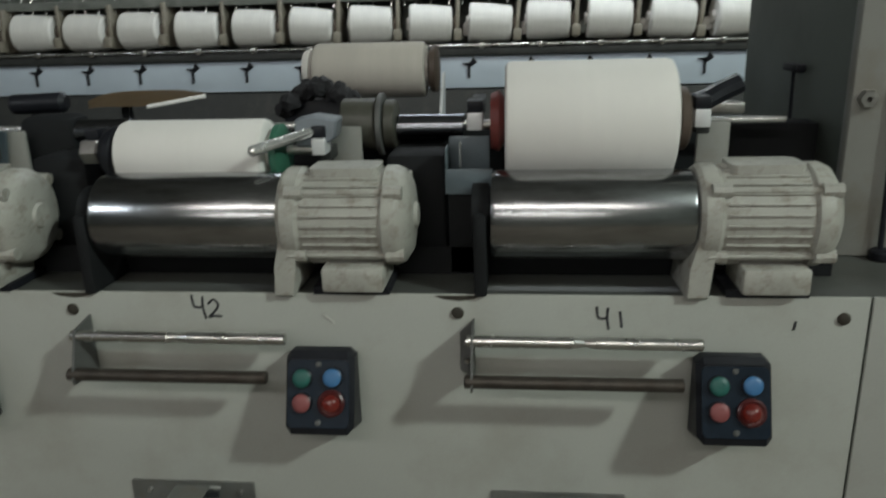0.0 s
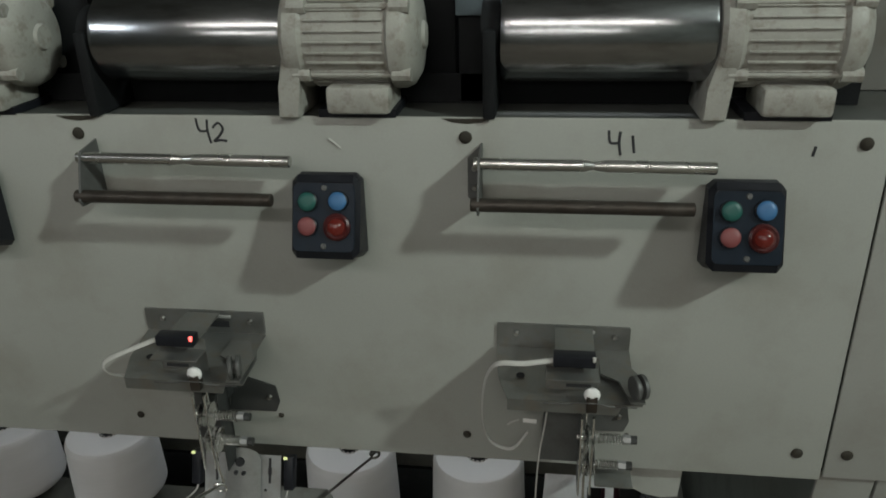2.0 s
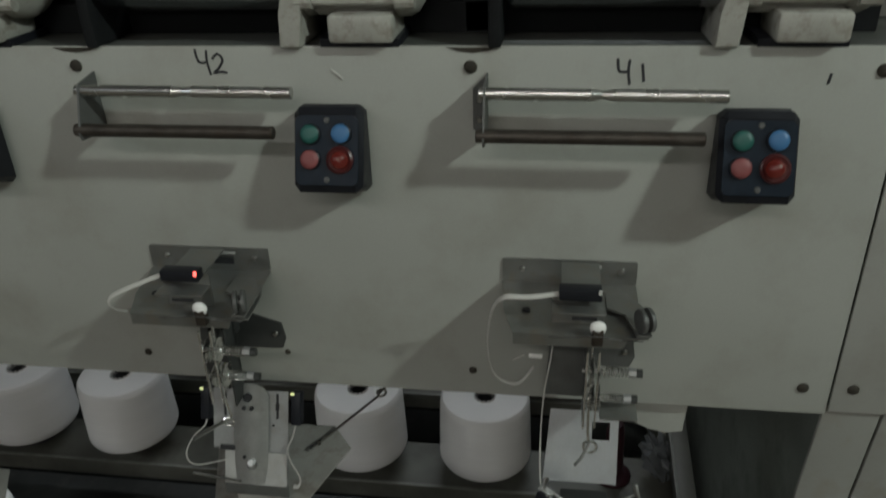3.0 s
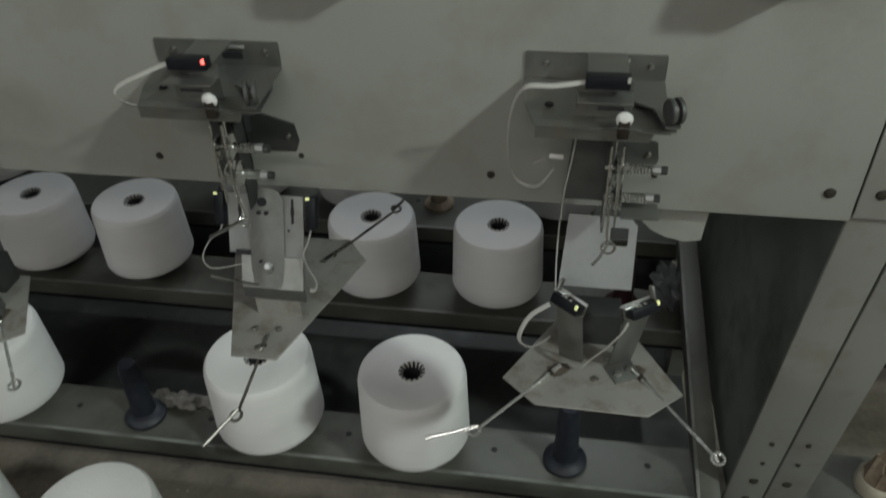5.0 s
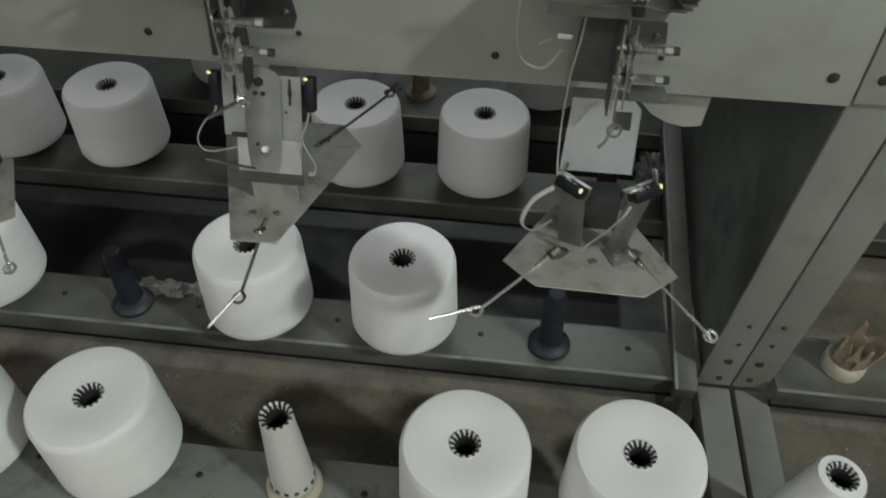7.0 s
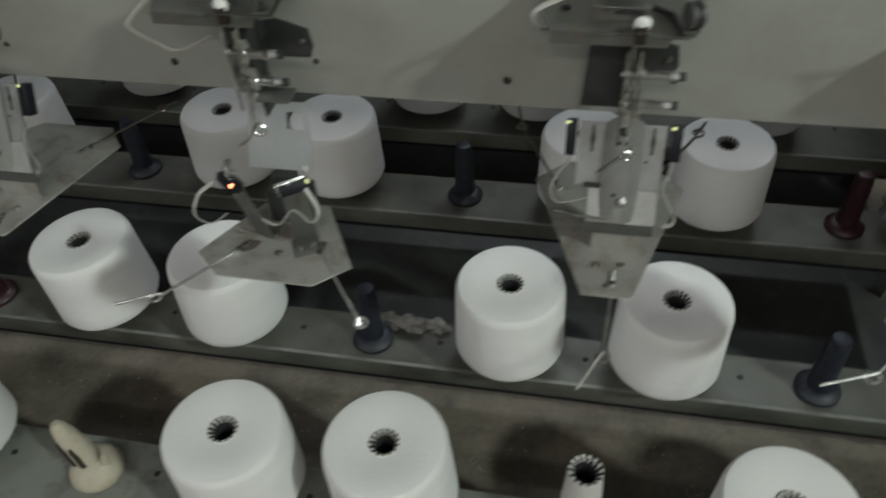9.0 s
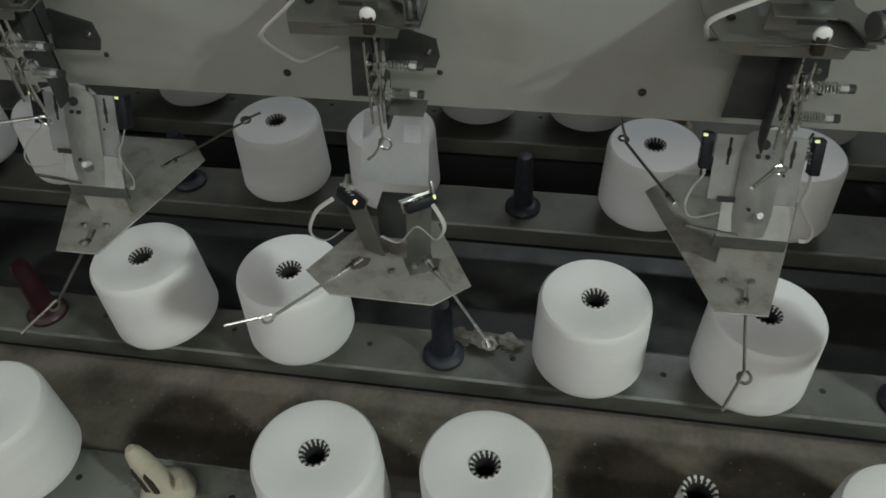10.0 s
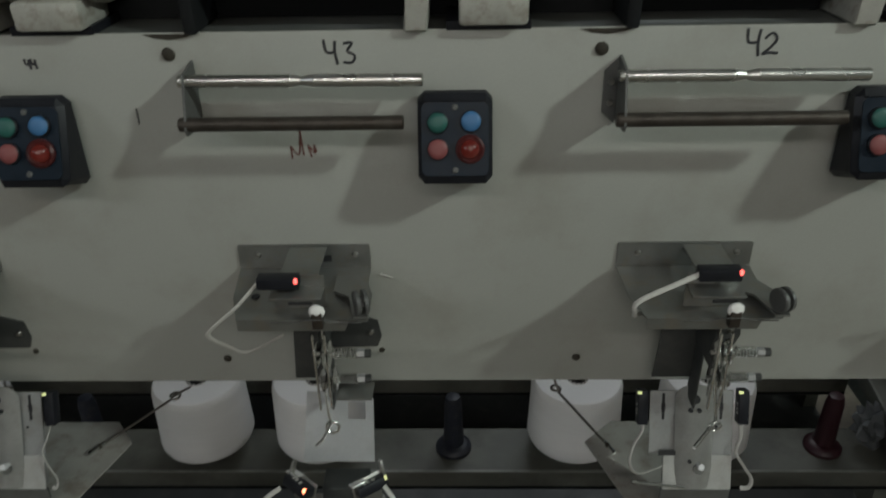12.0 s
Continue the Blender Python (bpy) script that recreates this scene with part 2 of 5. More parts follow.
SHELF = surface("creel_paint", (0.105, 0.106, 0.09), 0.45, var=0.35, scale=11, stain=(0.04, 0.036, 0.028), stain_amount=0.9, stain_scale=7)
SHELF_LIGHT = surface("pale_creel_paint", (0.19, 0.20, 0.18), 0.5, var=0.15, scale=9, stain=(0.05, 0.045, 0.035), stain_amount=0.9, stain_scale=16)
# pale edge colour: worn paint plus the highlight along the creases
EDGE = surface("worn_lit_shelf_edge", (0.20, 0.205, 0.185), 0.45, var=0.3, scale=14, stain=(0.09, 0.09, 0.075), stain_amount=0.9, stain_scale=22)
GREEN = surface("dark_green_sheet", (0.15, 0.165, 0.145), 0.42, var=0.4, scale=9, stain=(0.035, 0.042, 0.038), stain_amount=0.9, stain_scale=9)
# darker copy of GREEN that dims the upper sheet
GREEN_DARK = surface("dimmed_green_sheet", (0.085, 0.098, 0.085), 0.45, var=0.25, scale=6, stain=(0.045, 0.05, 0.045), stain_amount=0.7, stain_scale=7)
WALL = surface("hall_wall", (0.32, 0.33, 0.31), 0.8, var=0.1, scale=2)
CEIL = surface("hall_ceiling", (0.35, 0.35, 0.34), 0.9, var=0.1, scale=2)
BLUE_SHEET = surface("pale_blue_sheet", (0.55, 0.63, 0.72), 0.4, var=0.08, scale=8)
BRACKET = surface("beige_bracket_paint", (0.27, 0.245, 0.20), 0.55, var=0.3, scale=30, stain=(0.10, 0.075, 0.05), stain_amount=0.7, stain_scale=30)
OLIVE = surface("far_machine_paint", (0.16, 0.17, 0.155), 0.6, var=0.35, scale=14, stain=(0.4, 0.4, 0.37), stain_amount=0.4, stain_scale=16)
BTN_GREEN = surface("green_button", (0.012, 0.09, 0.075), 0.45, var=0.1)
BTN_BLUE = surface("blue_button", (0.04, 0.14, 0.30), 0.45, var=0.1)
BTN_PINK = surface("faded_red_button", (0.21, 0.058, 0.058), 0.5, var=0.1)
LENS_RED = surface("red_lens", (0.085, 0.012, 0.010), 0.25, var=0.1, glow=(1.0, 0.08, 0.03, 0.03), coat=0.3)
# dark red collar whose tint also paints the lens halo on the face
LENS_RIM_GLOW = surface("red_rim_and_halo", (0.06, 0.009, 0.009), 0.4, var=0.15)
LED_RED = surface("red_led", (0.9, 0.1, 0.08), 0.3, var=0.0, glow=(1.0, 0.12, 0.10, 3.5))
LED_AMBER = surface("amber_led", (0.9, 0.5, 0.3), 0.3, var=0.0, glow=(1.0, 0.22, 0.10, 6.0))
LED_YELLOW = surface("yellow_led", (0.8, 0.8, 0.3), 0.3, var=0.0, glow=(0.8, 0.88, 0.45, 0.6))
LED_OFF = surface("unlit_led", (0.55, 0.55, 0.52), 0.3, var=0.05)
CERAMIC = surface("white_ceramic", (0.85, 0.84, 0.82), 0.25, var=0.03, coat=0.4)
LINT = surface("grey_lint", (0.52, 0.50, 0.46), 0.9, var=0.3, scale=60)
LINT_DIRTY = surface("dirty_lint", (0.27, 0.26, 0.24), 0.95, var=0.5, scale=70, bump=0.4)
CABLE = surface("white_cable", (0.50, 0.49, 0.46), 0.55, var=0.1)
CAP_GREEN = surface("green_tube_end", (0.03, 0.12, 0.075), 0.5, var=0.15)
CAP_RED = surface("red_tube_end", (0.16, 0.035, 0.03), 0.5, var=0.15)
CAP_BROWN = surface("brown_tube_end", (0.07, 0.05, 0.038), 0.6, var=0.2)
CREAM = surface("broken_plastic", (0.50, 0.455, 0.36), 0.6, var=0.15, scale=40, stain=(0.3, 0.22, 0.13), stain_amount=0.6, stain_scale=40)
TORN = surface("torn_plastic", (0.33, 0.26, 0.19), 0.7, var=0.3, scale=60, stain=(0.12, 0.07, 0.045), stain_amount=0.8, stain_scale=45)
RUBBER = surface("black_rubber", (0.014, 0.014, 0.016), 0.85, var=0.3, scale=80, bump=0.3)
BROWN = surface("brown_card", (0.17, 0.115, 0.06), 0.7, var=0.15)
LIT = surface("tube_glass", (0.9, 0.9, 0.9), 0.3, var=0.0, glow=(0.95, 1.0, 0.97, 12.0))
MARK = surface("marker_ink", (0.03, 0.03, 0.035), 0.6, var=0.3, scale=200)
MARK_RED = surface("red_marker_ink", (0.10, 0.03, 0.024), 0.6, var=0.3, scale=200)
GRIME = surface("brown_grime", (0.10, 0.08, 0.062), 0.7, var=0.4, scale=90, bump=0.1, stain=(0.24, 0.22, 0.19), stain_amount=0.8, stain_scale=120)
RUST = surface("rust", (0.032, 0.027, 0.019), 0.85, var=0.4, scale=120, bump=0.2)

# ---- mesh helpers ----


def box(bm, x0, x1, y0, y1, z0, z1, bev=0.0, m=None):
    made = bmesh.ops.create_cube(bm, size=1)
    vs = made["verts"]
    for v in vs:
        v.co = Vector(((x0 + x1) / 2 + v.co.x * (x1 - x0), (y0 + y1) / 2 + v.co.y * (y1 - y0), (z0 + z1) / 2 + v.co.z * (z1 - z0)))
    if bev:
        es = list({e for v in vs for e in v.link_edges})
        res = bmesh.ops.bevel(bm, geom=es, offset=bev, segments=2, profile=0.5, affect="EDGES", clamp_overlap=True)
        vs = list({v for f in res["faces"] for v in f.verts} | {v for v in vs if v.is_valid})
    if m is not None:
        for v in vs:
            v.co = m @ v.co
    return bm


def lathe(bm, profile, seg=24, m=None, mats=None):
    """Turns (radius, height) pairs round z; closes the ends where the radius is 0."""
    m = m or Matrix()
    rings = []
    for r, z in profile:
        if r <= 1e-6:
            rings.append([bm.verts.new(m @ Vector((0, 0, z)))])
        else:
            rings.append([bm.verts.new(m @ Vector((r * math.cos(2 * math.pi * k / seg), r * math.sin(2 * math.pi * k / seg), z))) for k in range(seg)])
    for j, (a, b) in enumerate(zip(rings, rings[1:])):
        for k in range(seg):
            q = (k + 1) % seg
            if len(a) == 1 and len(b) == 1:
                continue
            if len(a) == 1:
                f = bm.faces.new((a[0], b[k], b[q]))
            elif len(b) == 1:
                f = bm.faces.new((a[k], a[q], b[0]))
            else:
                f = bm.faces.new((a[k], a[q], b[q], b[k]))
            if mats:
                f.material_index = mats(j, k)
    return bm


def along(p0, p1):
    p0, p1 = Vector(p0), Vector(p1)
    return Matrix.Translation(p0) @ (p1 - p0).to_track_quat("Z", "Y").to_matrix().to_4x4(), (p1 - p0).length


def rod(bm, p0, p1, r, r1=None, seg=12, bev=0.0):
    m, h = along(p0, p1)
    r1 = r if r1 is None else r1
    if bev:
        prof = [(0, 0), (r - bev, 0), (r, bev), (r1, h - bev), (r1 - bev, h), (0, h)]
    else:
        prof = [(0, 0), (r, 0), (r1, h), (0, h)]
    return lathe(bm, prof, seg, m)


def smooth_path(pts, n=6):
    pts = [Vector(p) for p in pts]
    out = []
    for i in range(len(pts) - 1):
        p0, p1, p2, p3 = pts[max(i - 1, 0)], pts[i], pts[i + 1], pts[min(i + 2, len(pts) - 1)]
        for k in range(n):
            t = k / n
            out.append(0.5 * ((2 * p1) + (p2 - p0) * t + (2 * p0 - 5 * p1 + 4 * p2 - p3) * t * t + (3 * p1 - p0 - 3 * p2 + p3) * t ** 3))
    return out + [pts[-1]]


def sweep(bm, pts, r, seg=6, flat=1.0):
    """A round (or flattened) wire along points."""
    pts = [Vector(p) for p in pts]
    rings = []
    side = None
    for i, p in enumerate(pts):
        d = (pts[min(i + 1, len(pts) - 1)] - pts[max(i - 1, 0)]).normalized()
        if side is None:
            side = d.orthogonal().normalized()
        side = (side - d * side.dot(d)).normalized()
        up = d.cross(side)
        rings.append([bm.verts.new(p + r * (math.cos(2 * math.pi * k / seg) * side + flat * math.sin(2 * math.pi * k / seg) * up)) for k in range(seg)])
    for a, b in zip(rings, rings[1:]):
        for k in range(seg):
            q = (k + 1) % seg
            bm.faces.new((a[k], a[q], b[q], b[k]))
    bm.faces.new(rings[0][::-1])
    bm.faces.new(rings[-1])
    return bm


def coil(bm, p0, p1, radius, wire, turns, seg=5, per=10):
    m, h = along(p0, p1)
    pts = []
    for i in range(turns * per + 1):
        a = 2 * math.pi * i / per
        pts.append(m @ Vector((radius * math.cos(a), radius * math.sin(a), h * i / (turns * per))))
    return sweep(bm, pts, wire, seg)


def plate(bm, outline, thick, m=None, bev=0.0):
    """A flat sheet: outline in its own x and y, thickness along its z, from 0 up."""
    m = m or Matrix()
    lo = [bm.verts.new(m @ Vector((x, y, 0))) for x, y in outline]
    hi = [bm.verts.new(m @ Vector((x, y, thick))) for x, y in outline]
    fs = [bm.faces.new(lo[::-1]), bm.faces.new(hi)]
    for k in range(len(lo)):
        q = (k + 1) % len(lo)
        fs.append(bm.faces.new((lo[k], lo[q], hi[q], hi[k])))
    if bev:
        bmesh.ops.bevel(bm, geom=list({e for f in fs for e in f.edges}), offset=bev, segments=1, affect="EDGES")
    return bm


def rounded(x0, x1, y0, y1, r, n=4):
    out = []
    for cx, cy, a0 in ((x1 - r, y1 - r, 0), (x0 + r, y1 - r, 90), (x0 + r, y0 + r, 180), (x1 - r, y0 + r, 270)):
        for k in range(n + 1):
            a = radians(a0 + 90 * k / n)
            out.append((cx + r * math.cos(a), cy + r * math.sin(a)))
    return out


UPRIGHT = Matrix(((1, 0, 0, 0), (0, 0, -1, 0), (0, 1, 0, 0), (0, 0, 0, 1)))  # sheet x -> x, y -> z, thickness towards -y
ALONG_X = Matrix(((0, 0, 1, 0), (1, 0, 0, 0), (0, 1, 0, 0), (0, 0, 0, 1)))  # local z -> x, x -> y, y -> z


def finish(name, bm, mats, sharp=35):
    bmesh.ops.recalc_face_normals(bm, faces=bm.faces)
    me = bpy.data.meshes.new(name)
    for f in bm.faces:
        f.smooth = True
    bm.to_mesh(me)
    bm.free()
    for mm in (mats if isinstance(mats, (list, tuple)) else [mats]):
        me.materials.append(mm)
    me.set_sharp_from_angle(angle=radians(sharp))
    return me


def part(name, bm, material, parent=None, label=""):
    ob = new(name, finish(name, bm, material))
    if parent is not None:
        ob.parent = parent
    return tagged(ob, label)


def thing(name, label, category, group="", at=(0, 0, 0), kind=""):
    ob = new(name)
    ob.empty_display_size = 0.05
    ob.matrix_basis = pose(*at)
    return tagged(ob, label, category, group, kind)


def solid(name, bm, material, label, category="", group="", kind=""):
    return tagged(part(name, bm, material), label, category, group, kind)


B = bmesh.new
PITCH = 0.38
STATIONS = [0, -1, -2, -3, -4]

# ---- the hall ----
solid("floor", box(B(), -7, 7, -5, 9, -0.1, 0.0), FLOOR, "stained brown concrete factory floor with lint", kind="structure")
solid("ceiling", box(B(), -7, 7, -5, 9, 5.4, 5.5), CEIL, "plain grey hall ceiling", kind="structure")
solid("wall_north", box(B(), -7, 7, 9, 9.2, 0, 5.4), WALL, "plain grey hall wall", kind="structure")
solid("wall_south", box(B(), -7, 7, -5.2, -5, 0, 5.4), WALL, "plain grey hall wall", kind="structure")
solid("wall_west", box(B(), -7.2, -7, -5, 9, 0, 5.4), WALL, "plain grey hall wall", kind="structure")
solid("wall_east", box(B(), 7, 7.2, -5, 9, 0, 5.4), WALL, "plain grey hall wall", kind="structure")

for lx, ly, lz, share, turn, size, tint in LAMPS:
    fx = thing("tube_light", "unseen white light fixture hung from the ceiling", "ceiling light", "hall lights", (lx, ly, lz, 0, 0, turn))
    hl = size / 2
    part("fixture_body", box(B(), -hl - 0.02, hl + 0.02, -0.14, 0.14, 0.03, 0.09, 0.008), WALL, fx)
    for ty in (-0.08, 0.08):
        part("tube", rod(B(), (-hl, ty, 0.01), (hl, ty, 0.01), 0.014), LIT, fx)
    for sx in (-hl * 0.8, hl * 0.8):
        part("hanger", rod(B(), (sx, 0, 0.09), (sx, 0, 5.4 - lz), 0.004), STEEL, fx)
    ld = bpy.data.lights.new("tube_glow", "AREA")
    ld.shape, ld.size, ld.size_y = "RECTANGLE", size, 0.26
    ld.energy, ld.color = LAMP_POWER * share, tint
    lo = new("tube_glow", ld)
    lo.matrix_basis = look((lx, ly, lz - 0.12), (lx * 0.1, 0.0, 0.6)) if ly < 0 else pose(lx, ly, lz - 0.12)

# ---- machine front ----
panel = thing("front_panel", "grey-beige painted sheet panel along the winding machine", "machine panel")
bm = B()
box(bm, -2.4, 0.3715, 0.0, 0.004, 0.738, 1.1225, 0.0012)
box(bm, -2.4, 0.3715, 0.003, 0.03, 0.738, 0.741)
part("sheet", bm, PAINT, panel)
for k in STATIONS:
    x0 = k * PITCH
    for sx, sz, r in ((x0 if k else 0.002, 1.104, 0.0062), (x0, 0.77, 0.0045)):
        bm = lathe(B(), [(0, 0.0028), (r * 0.5, 0.0028), (r * 0.9, 0.0014), (r, 0)], 14, Matrix.Translation((sx, -0.0002, sz)) @ pose(0, 0, 0, 90))
        part("screw", bm, RUST, panel, "rusty round screw head")
for sx, sz in ((0.350, 1.102), (0.344, 0.771)):
    part("screw", lathe(B(), [(0, 0.0028), (0.003, 0.0028), (0.0055, 0.0014), (0.0062, 0)], 14, Matrix.Translation((sx, -0.0002, sz)) @ pose(0, 0, 0, 90)), RUST, panel, "rusty round screw head")

part("hanging_lug", plate(B(), [(0.150, 0.740), (0.161, 0.716), (0.177, 0.699), (0.196, 0.689), (0.216, 0.685), (0.234, 0.688), (0.237, 0.740)], 0.003, Matrix.Translation((0, 0.02, 0)) @ UPRIGHT, 0.0006), PAINT, panel, "rounded sheet lug below the panel edge")

# marker numbers, drawn by hand as ink strokes
STROKES = {
    "4": [[(0.0, 1.0), (0.08, 0.52), (0.42, 0.5)], [(0.45, 0.95), (0.42, 0.5), (0.5, 0.0)]],
    "1": [[(0.2, 0.8), (0.3, 0.1)]],
    "2": [[(0.05, 0.62), (0.3, 0.82), (0.48, 0.6), (0.3, 0.3), (0.05, 0.08), (0.3, 0.13), (0.6, 0.1)]],
    "3": [[(0.05, 0.85), (0.4, 0.86), (0.2, 0.55), (0.48, 0.35), (0.35, 0.08), (0.0, 0.1)]],
    "/": [[(0.2, 0.8), (0.1, 0.1)]],
}


def ink(text, x, z, h, mat, advance=0.62, label=""):
    bm = B()
    for i, ch in enumerate(text):
        for line in STROKES[ch]:
            pts = smooth_path([(x + (i * advance + u) * h, -0.0006, z + v * h) for u, v in line], 4)
            sweep(bm, pts, 0.0013 if mat is MARK else 0.0009, 5, 1.0)
    for v in bm.verts:
        v.co.y = -0.0004 + (v.co.y + 0.0006) * 0.15
    part("marker_writing", bm, mat, panel, label)


ink("41", 0.131, 1.089, 0.023, MARK, 0.72, "station number 41 in black marker")
ink("42", -0.2565, 1.0955, 0.0245, MARK, 0.58, "station number 42 in black marker")
ink("43", -0.622, 1.093, 0.022, MARK, 0.72, "station number 43 in black marker")
ink("44", -0.890, 1.0925, 0.009, MARK, 0.62, "small station number 44 in marker")
ink("/", 0.306, 1.089, 0.013, MARK, 0.6, "short pen tick")

STROKES["m"] = [[(0.0, 0.45), (0.02, 0.0)], [(0.0, 0.45), (0.25, 0.15), (0.36, 0.8)], [(0.36, 1.0), (0.42, 0.12)], [(0.58, 0.5), (0.68, 0.05)], [(0.62, 0.45), (0.8, 0.2), (0.78, 0.5), (0.86, 0.25)]]
ink("m", -0.662, 1.004, 0.028, MARK_RED, 1.0, "faded red marker scrawl")
part("pen_tick", box(B(), -0.8, -0.7988, -0.0006, 0.0002, 1.04, 1.055), MARK, panel)
for fx0, fz0, a in ((-0.122, 1.097, 40), (-0.58, 0.874, 20), (0.05, 0.79, -30)):
    part("lint", sweep(B(), smooth_path([pose(fx0, -0.0008, fz0, 0, a, 0) @ Vector(p) for p in ((-0.007, 0, 0), (0, 0, 0.0006), (0.007, 0, 0))], 3), 0.0008, 5), CABLE, panel, "white thread of lint")
for k in STATIONS:
    x0 = k * PITCH
    part("chipped_edge", plate(B(), [(x0 - 0.020, 1.1215), (x0 + 0.026, 1.1215), (x0 + 0.018, 1.1185), (x0 + 0.004, 1.1165), (x0 - 0.010, 1.118)], 0.0008, Matrix.Translation((0, 0.0003, 0)) @ UPRIGHT), RUST, panel, "rusty chip along the panel edge")

# ---- upper bed ----
bed = thing("machine_bed", "grey steel bed carrying drums and motors", "machine bed")
part("bed_plate", box(B(), -2.4, 0.9, 0.0045, 0.7, 1.1165, 1.121), BED, bed)
# near-black pieces behind the drums put the interior's shade into the colour
part("drum_shade_strip", box(B(), -2.4, 0.36, 0.062, 0.066, 1.1215, 1.150), DEEP, bed, "dark strip standing in for shade behind the drums")
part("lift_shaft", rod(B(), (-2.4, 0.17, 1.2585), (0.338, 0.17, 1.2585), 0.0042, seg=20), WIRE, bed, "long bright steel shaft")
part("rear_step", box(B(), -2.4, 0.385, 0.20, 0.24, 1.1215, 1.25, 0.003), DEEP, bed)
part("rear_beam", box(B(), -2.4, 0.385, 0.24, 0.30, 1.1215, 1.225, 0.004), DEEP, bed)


FIN = finish("fin", box(B(), 0.241, 0.315, -0.0009, 0.0009, 0.043, 0.0492, 0.0004), CASTING)


def motor_drum(k):
    """Winding drum with its black bearing and the finned motor that turns it."""
    x0 = k * PITCH
    t = thing("winding_drum", "polished steel winding drum with cream finned electric motor", "winding drum", "winding stations", (x0, 0, 0))
    ya, za = 0.034, 1.191
    m = Matrix.Translation((0, ya, za)) @ ALONG_X
    part("drum", lathe(B(), [(0, 0.032), (0.036, 0.032), (0.0405, 0.034), (0.042, 0.038), (0.042, 0.212), (0.0405, 0.2165), (0.02, 0.217), (0, 0.217)], 48, m), DRUM, t)
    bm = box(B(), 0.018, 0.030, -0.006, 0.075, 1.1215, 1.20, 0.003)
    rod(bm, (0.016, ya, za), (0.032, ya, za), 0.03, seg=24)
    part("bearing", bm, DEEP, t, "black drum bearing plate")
    # flange and foot
    bm = lathe(B(), [(0, 0.217), (0.044, 0.217), (0.047, 0.221), (0.047, 0.234), (0.043, 0.239), (0, 0.239)], 36, m)
    plate(bm, [(0.208, 1.1215), (0.229, 1.1215), (0.231, 1.15), (0.236, 1.19), (0.219, 1.19), (0.211, 1.15)], 0.075, Matrix.Translation((0, 0.068, 0)) @ UPRIGHT, 0.002)
    part("flange", bm, CASTING, t)
    shrink = Matrix.Translation((0.225, ya, za)) @ Matrix.Diagonal((0.95, 0.945, 0.945, 1)) @ Matrix.Translation((-0.225, -ya, -za))
    m = shrink @ m
    bm = B()
    lathe(bm, [(0, 0.237), (0.0466, 0.237), (0.0466, 0.322), (0, 0.322)], 40, m)
    body = part("motor_body", bm, CASTING, t)
    for j in range(30):
        a = 2 * math.pi * j / 30 + 0.1
        if math.sin(a - 0.3) < -0.75:
            continue
        fin = new("fin", FIN)
        fin.parent = body
        fin.matrix_basis = shrink @ Matrix.Translation((0, ya, za)) @ Matrix.Rotation(a, 4, "X")
    part("end_shield", lathe(B(), [(0, 0.317), (0.046, 0.317), (0.0505, 0.320), (0.0505, 0.331), (0.047, 0.338), (0.036, 0.345), (0.014, 0.347), (0.012, 0.350), (0, 0.350)], 36, m), CASTING, t)
    for a in (40, 140, 220, 320):
        c = Vector((0, 0.0485 * math.cos(radians(a)), 0.0485 * math.sin(radians(a))))
        b2 = rod(B(), Vector((0.232, ya, za)) + c, Vector((0.338, ya, za)) + c, 0.0032, seg=8)
        rod(b2, Vector((0.322, ya, za)) + c, Vector((0.340, ya, za)) + c, 0.007, seg=8)
        rod(b2, Vector((0.226, ya, za)) + c, Vector((0.243, ya, za)) + c, 0.007, seg=8)
        b2.transform(shrink)
        part("tie_bolt", b2, CASTING, t)
    part("terminal_box", box(B(), 0.256, 0.315, -0.012, 0.05, 1.127, 1.152, 0.004), CASTING, t)
    part("box_seat", box(B(), 0.245, 0.318, 0.0, 0.06, 1.1215, 1.129), BLACK, t)
    part("name_plate_pad", plate(B(), rounded(0.246, 0.314, -0.022, 0.022, 0.008), 0.012, shrink @ Matrix.Translation((0, ya, za + 0.040))), CASTING, t)
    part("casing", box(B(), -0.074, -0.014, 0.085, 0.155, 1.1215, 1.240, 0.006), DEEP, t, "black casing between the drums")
    part("arm_column", box(B(), 0.240, 0.2725, 0.131, 0.137, 1.1215, 1.262, 0.0015), PAINT_POST, t, "flat grey arm column")
    return t


for k in STATIONS:
    motor_drum(k)


def package(name, x0, x1, y, z, r, mat, label, cap, cap_left, taper=0.0):
    t = thing(name, label, "yarn package", "yarn packages on drums")
    m = Matrix.Translation((0, y, z)) @ ALONG_X
    part("yarn", lathe(B(), [(0.02, x0), (r - 0.005, x0), (r - 0.0012, x0 + 0.002), (r, x0 + 0.006), (r - taper, x1 - 0.006), (r - taper - 0.0012, x1 - 0.002), (r - taper - 0.005, x1), (0.02, x1)], 56, m), mat, t)
    part("tube_end", lathe(B(), [(0, x1 + 0.004), (0.022, x1 + 0.003), (0.030, x1 + 0.007), (0.0305, x1 + 0.013), (0.026, x1 + 0.016), (0, x1 + 0.016)], 24, m), cap, t)
    part("tube_end", lathe(B(), [(0, x0 - 0.014), (0.027, x0 - 0.014), (0.030, x0 - 0.006), (0.022, x0), (0, x0)], 24, m), cap_left, t)
    part("paper_tube", lathe(B(), [(0.0, x0 - 0.01), (0.021, x0 - 0.01), (0.021, x1 + 0.01), (0, x1 + 0.01)], 24, m), PAPER, t)
    return t


package("yarn_package", 0.046, 0.2045, 0.092, 1.2712, 0.0572, YARN_CREAM, "large cream yarn package resting on the steel drum", CAP_BROWN, CAP_RED)
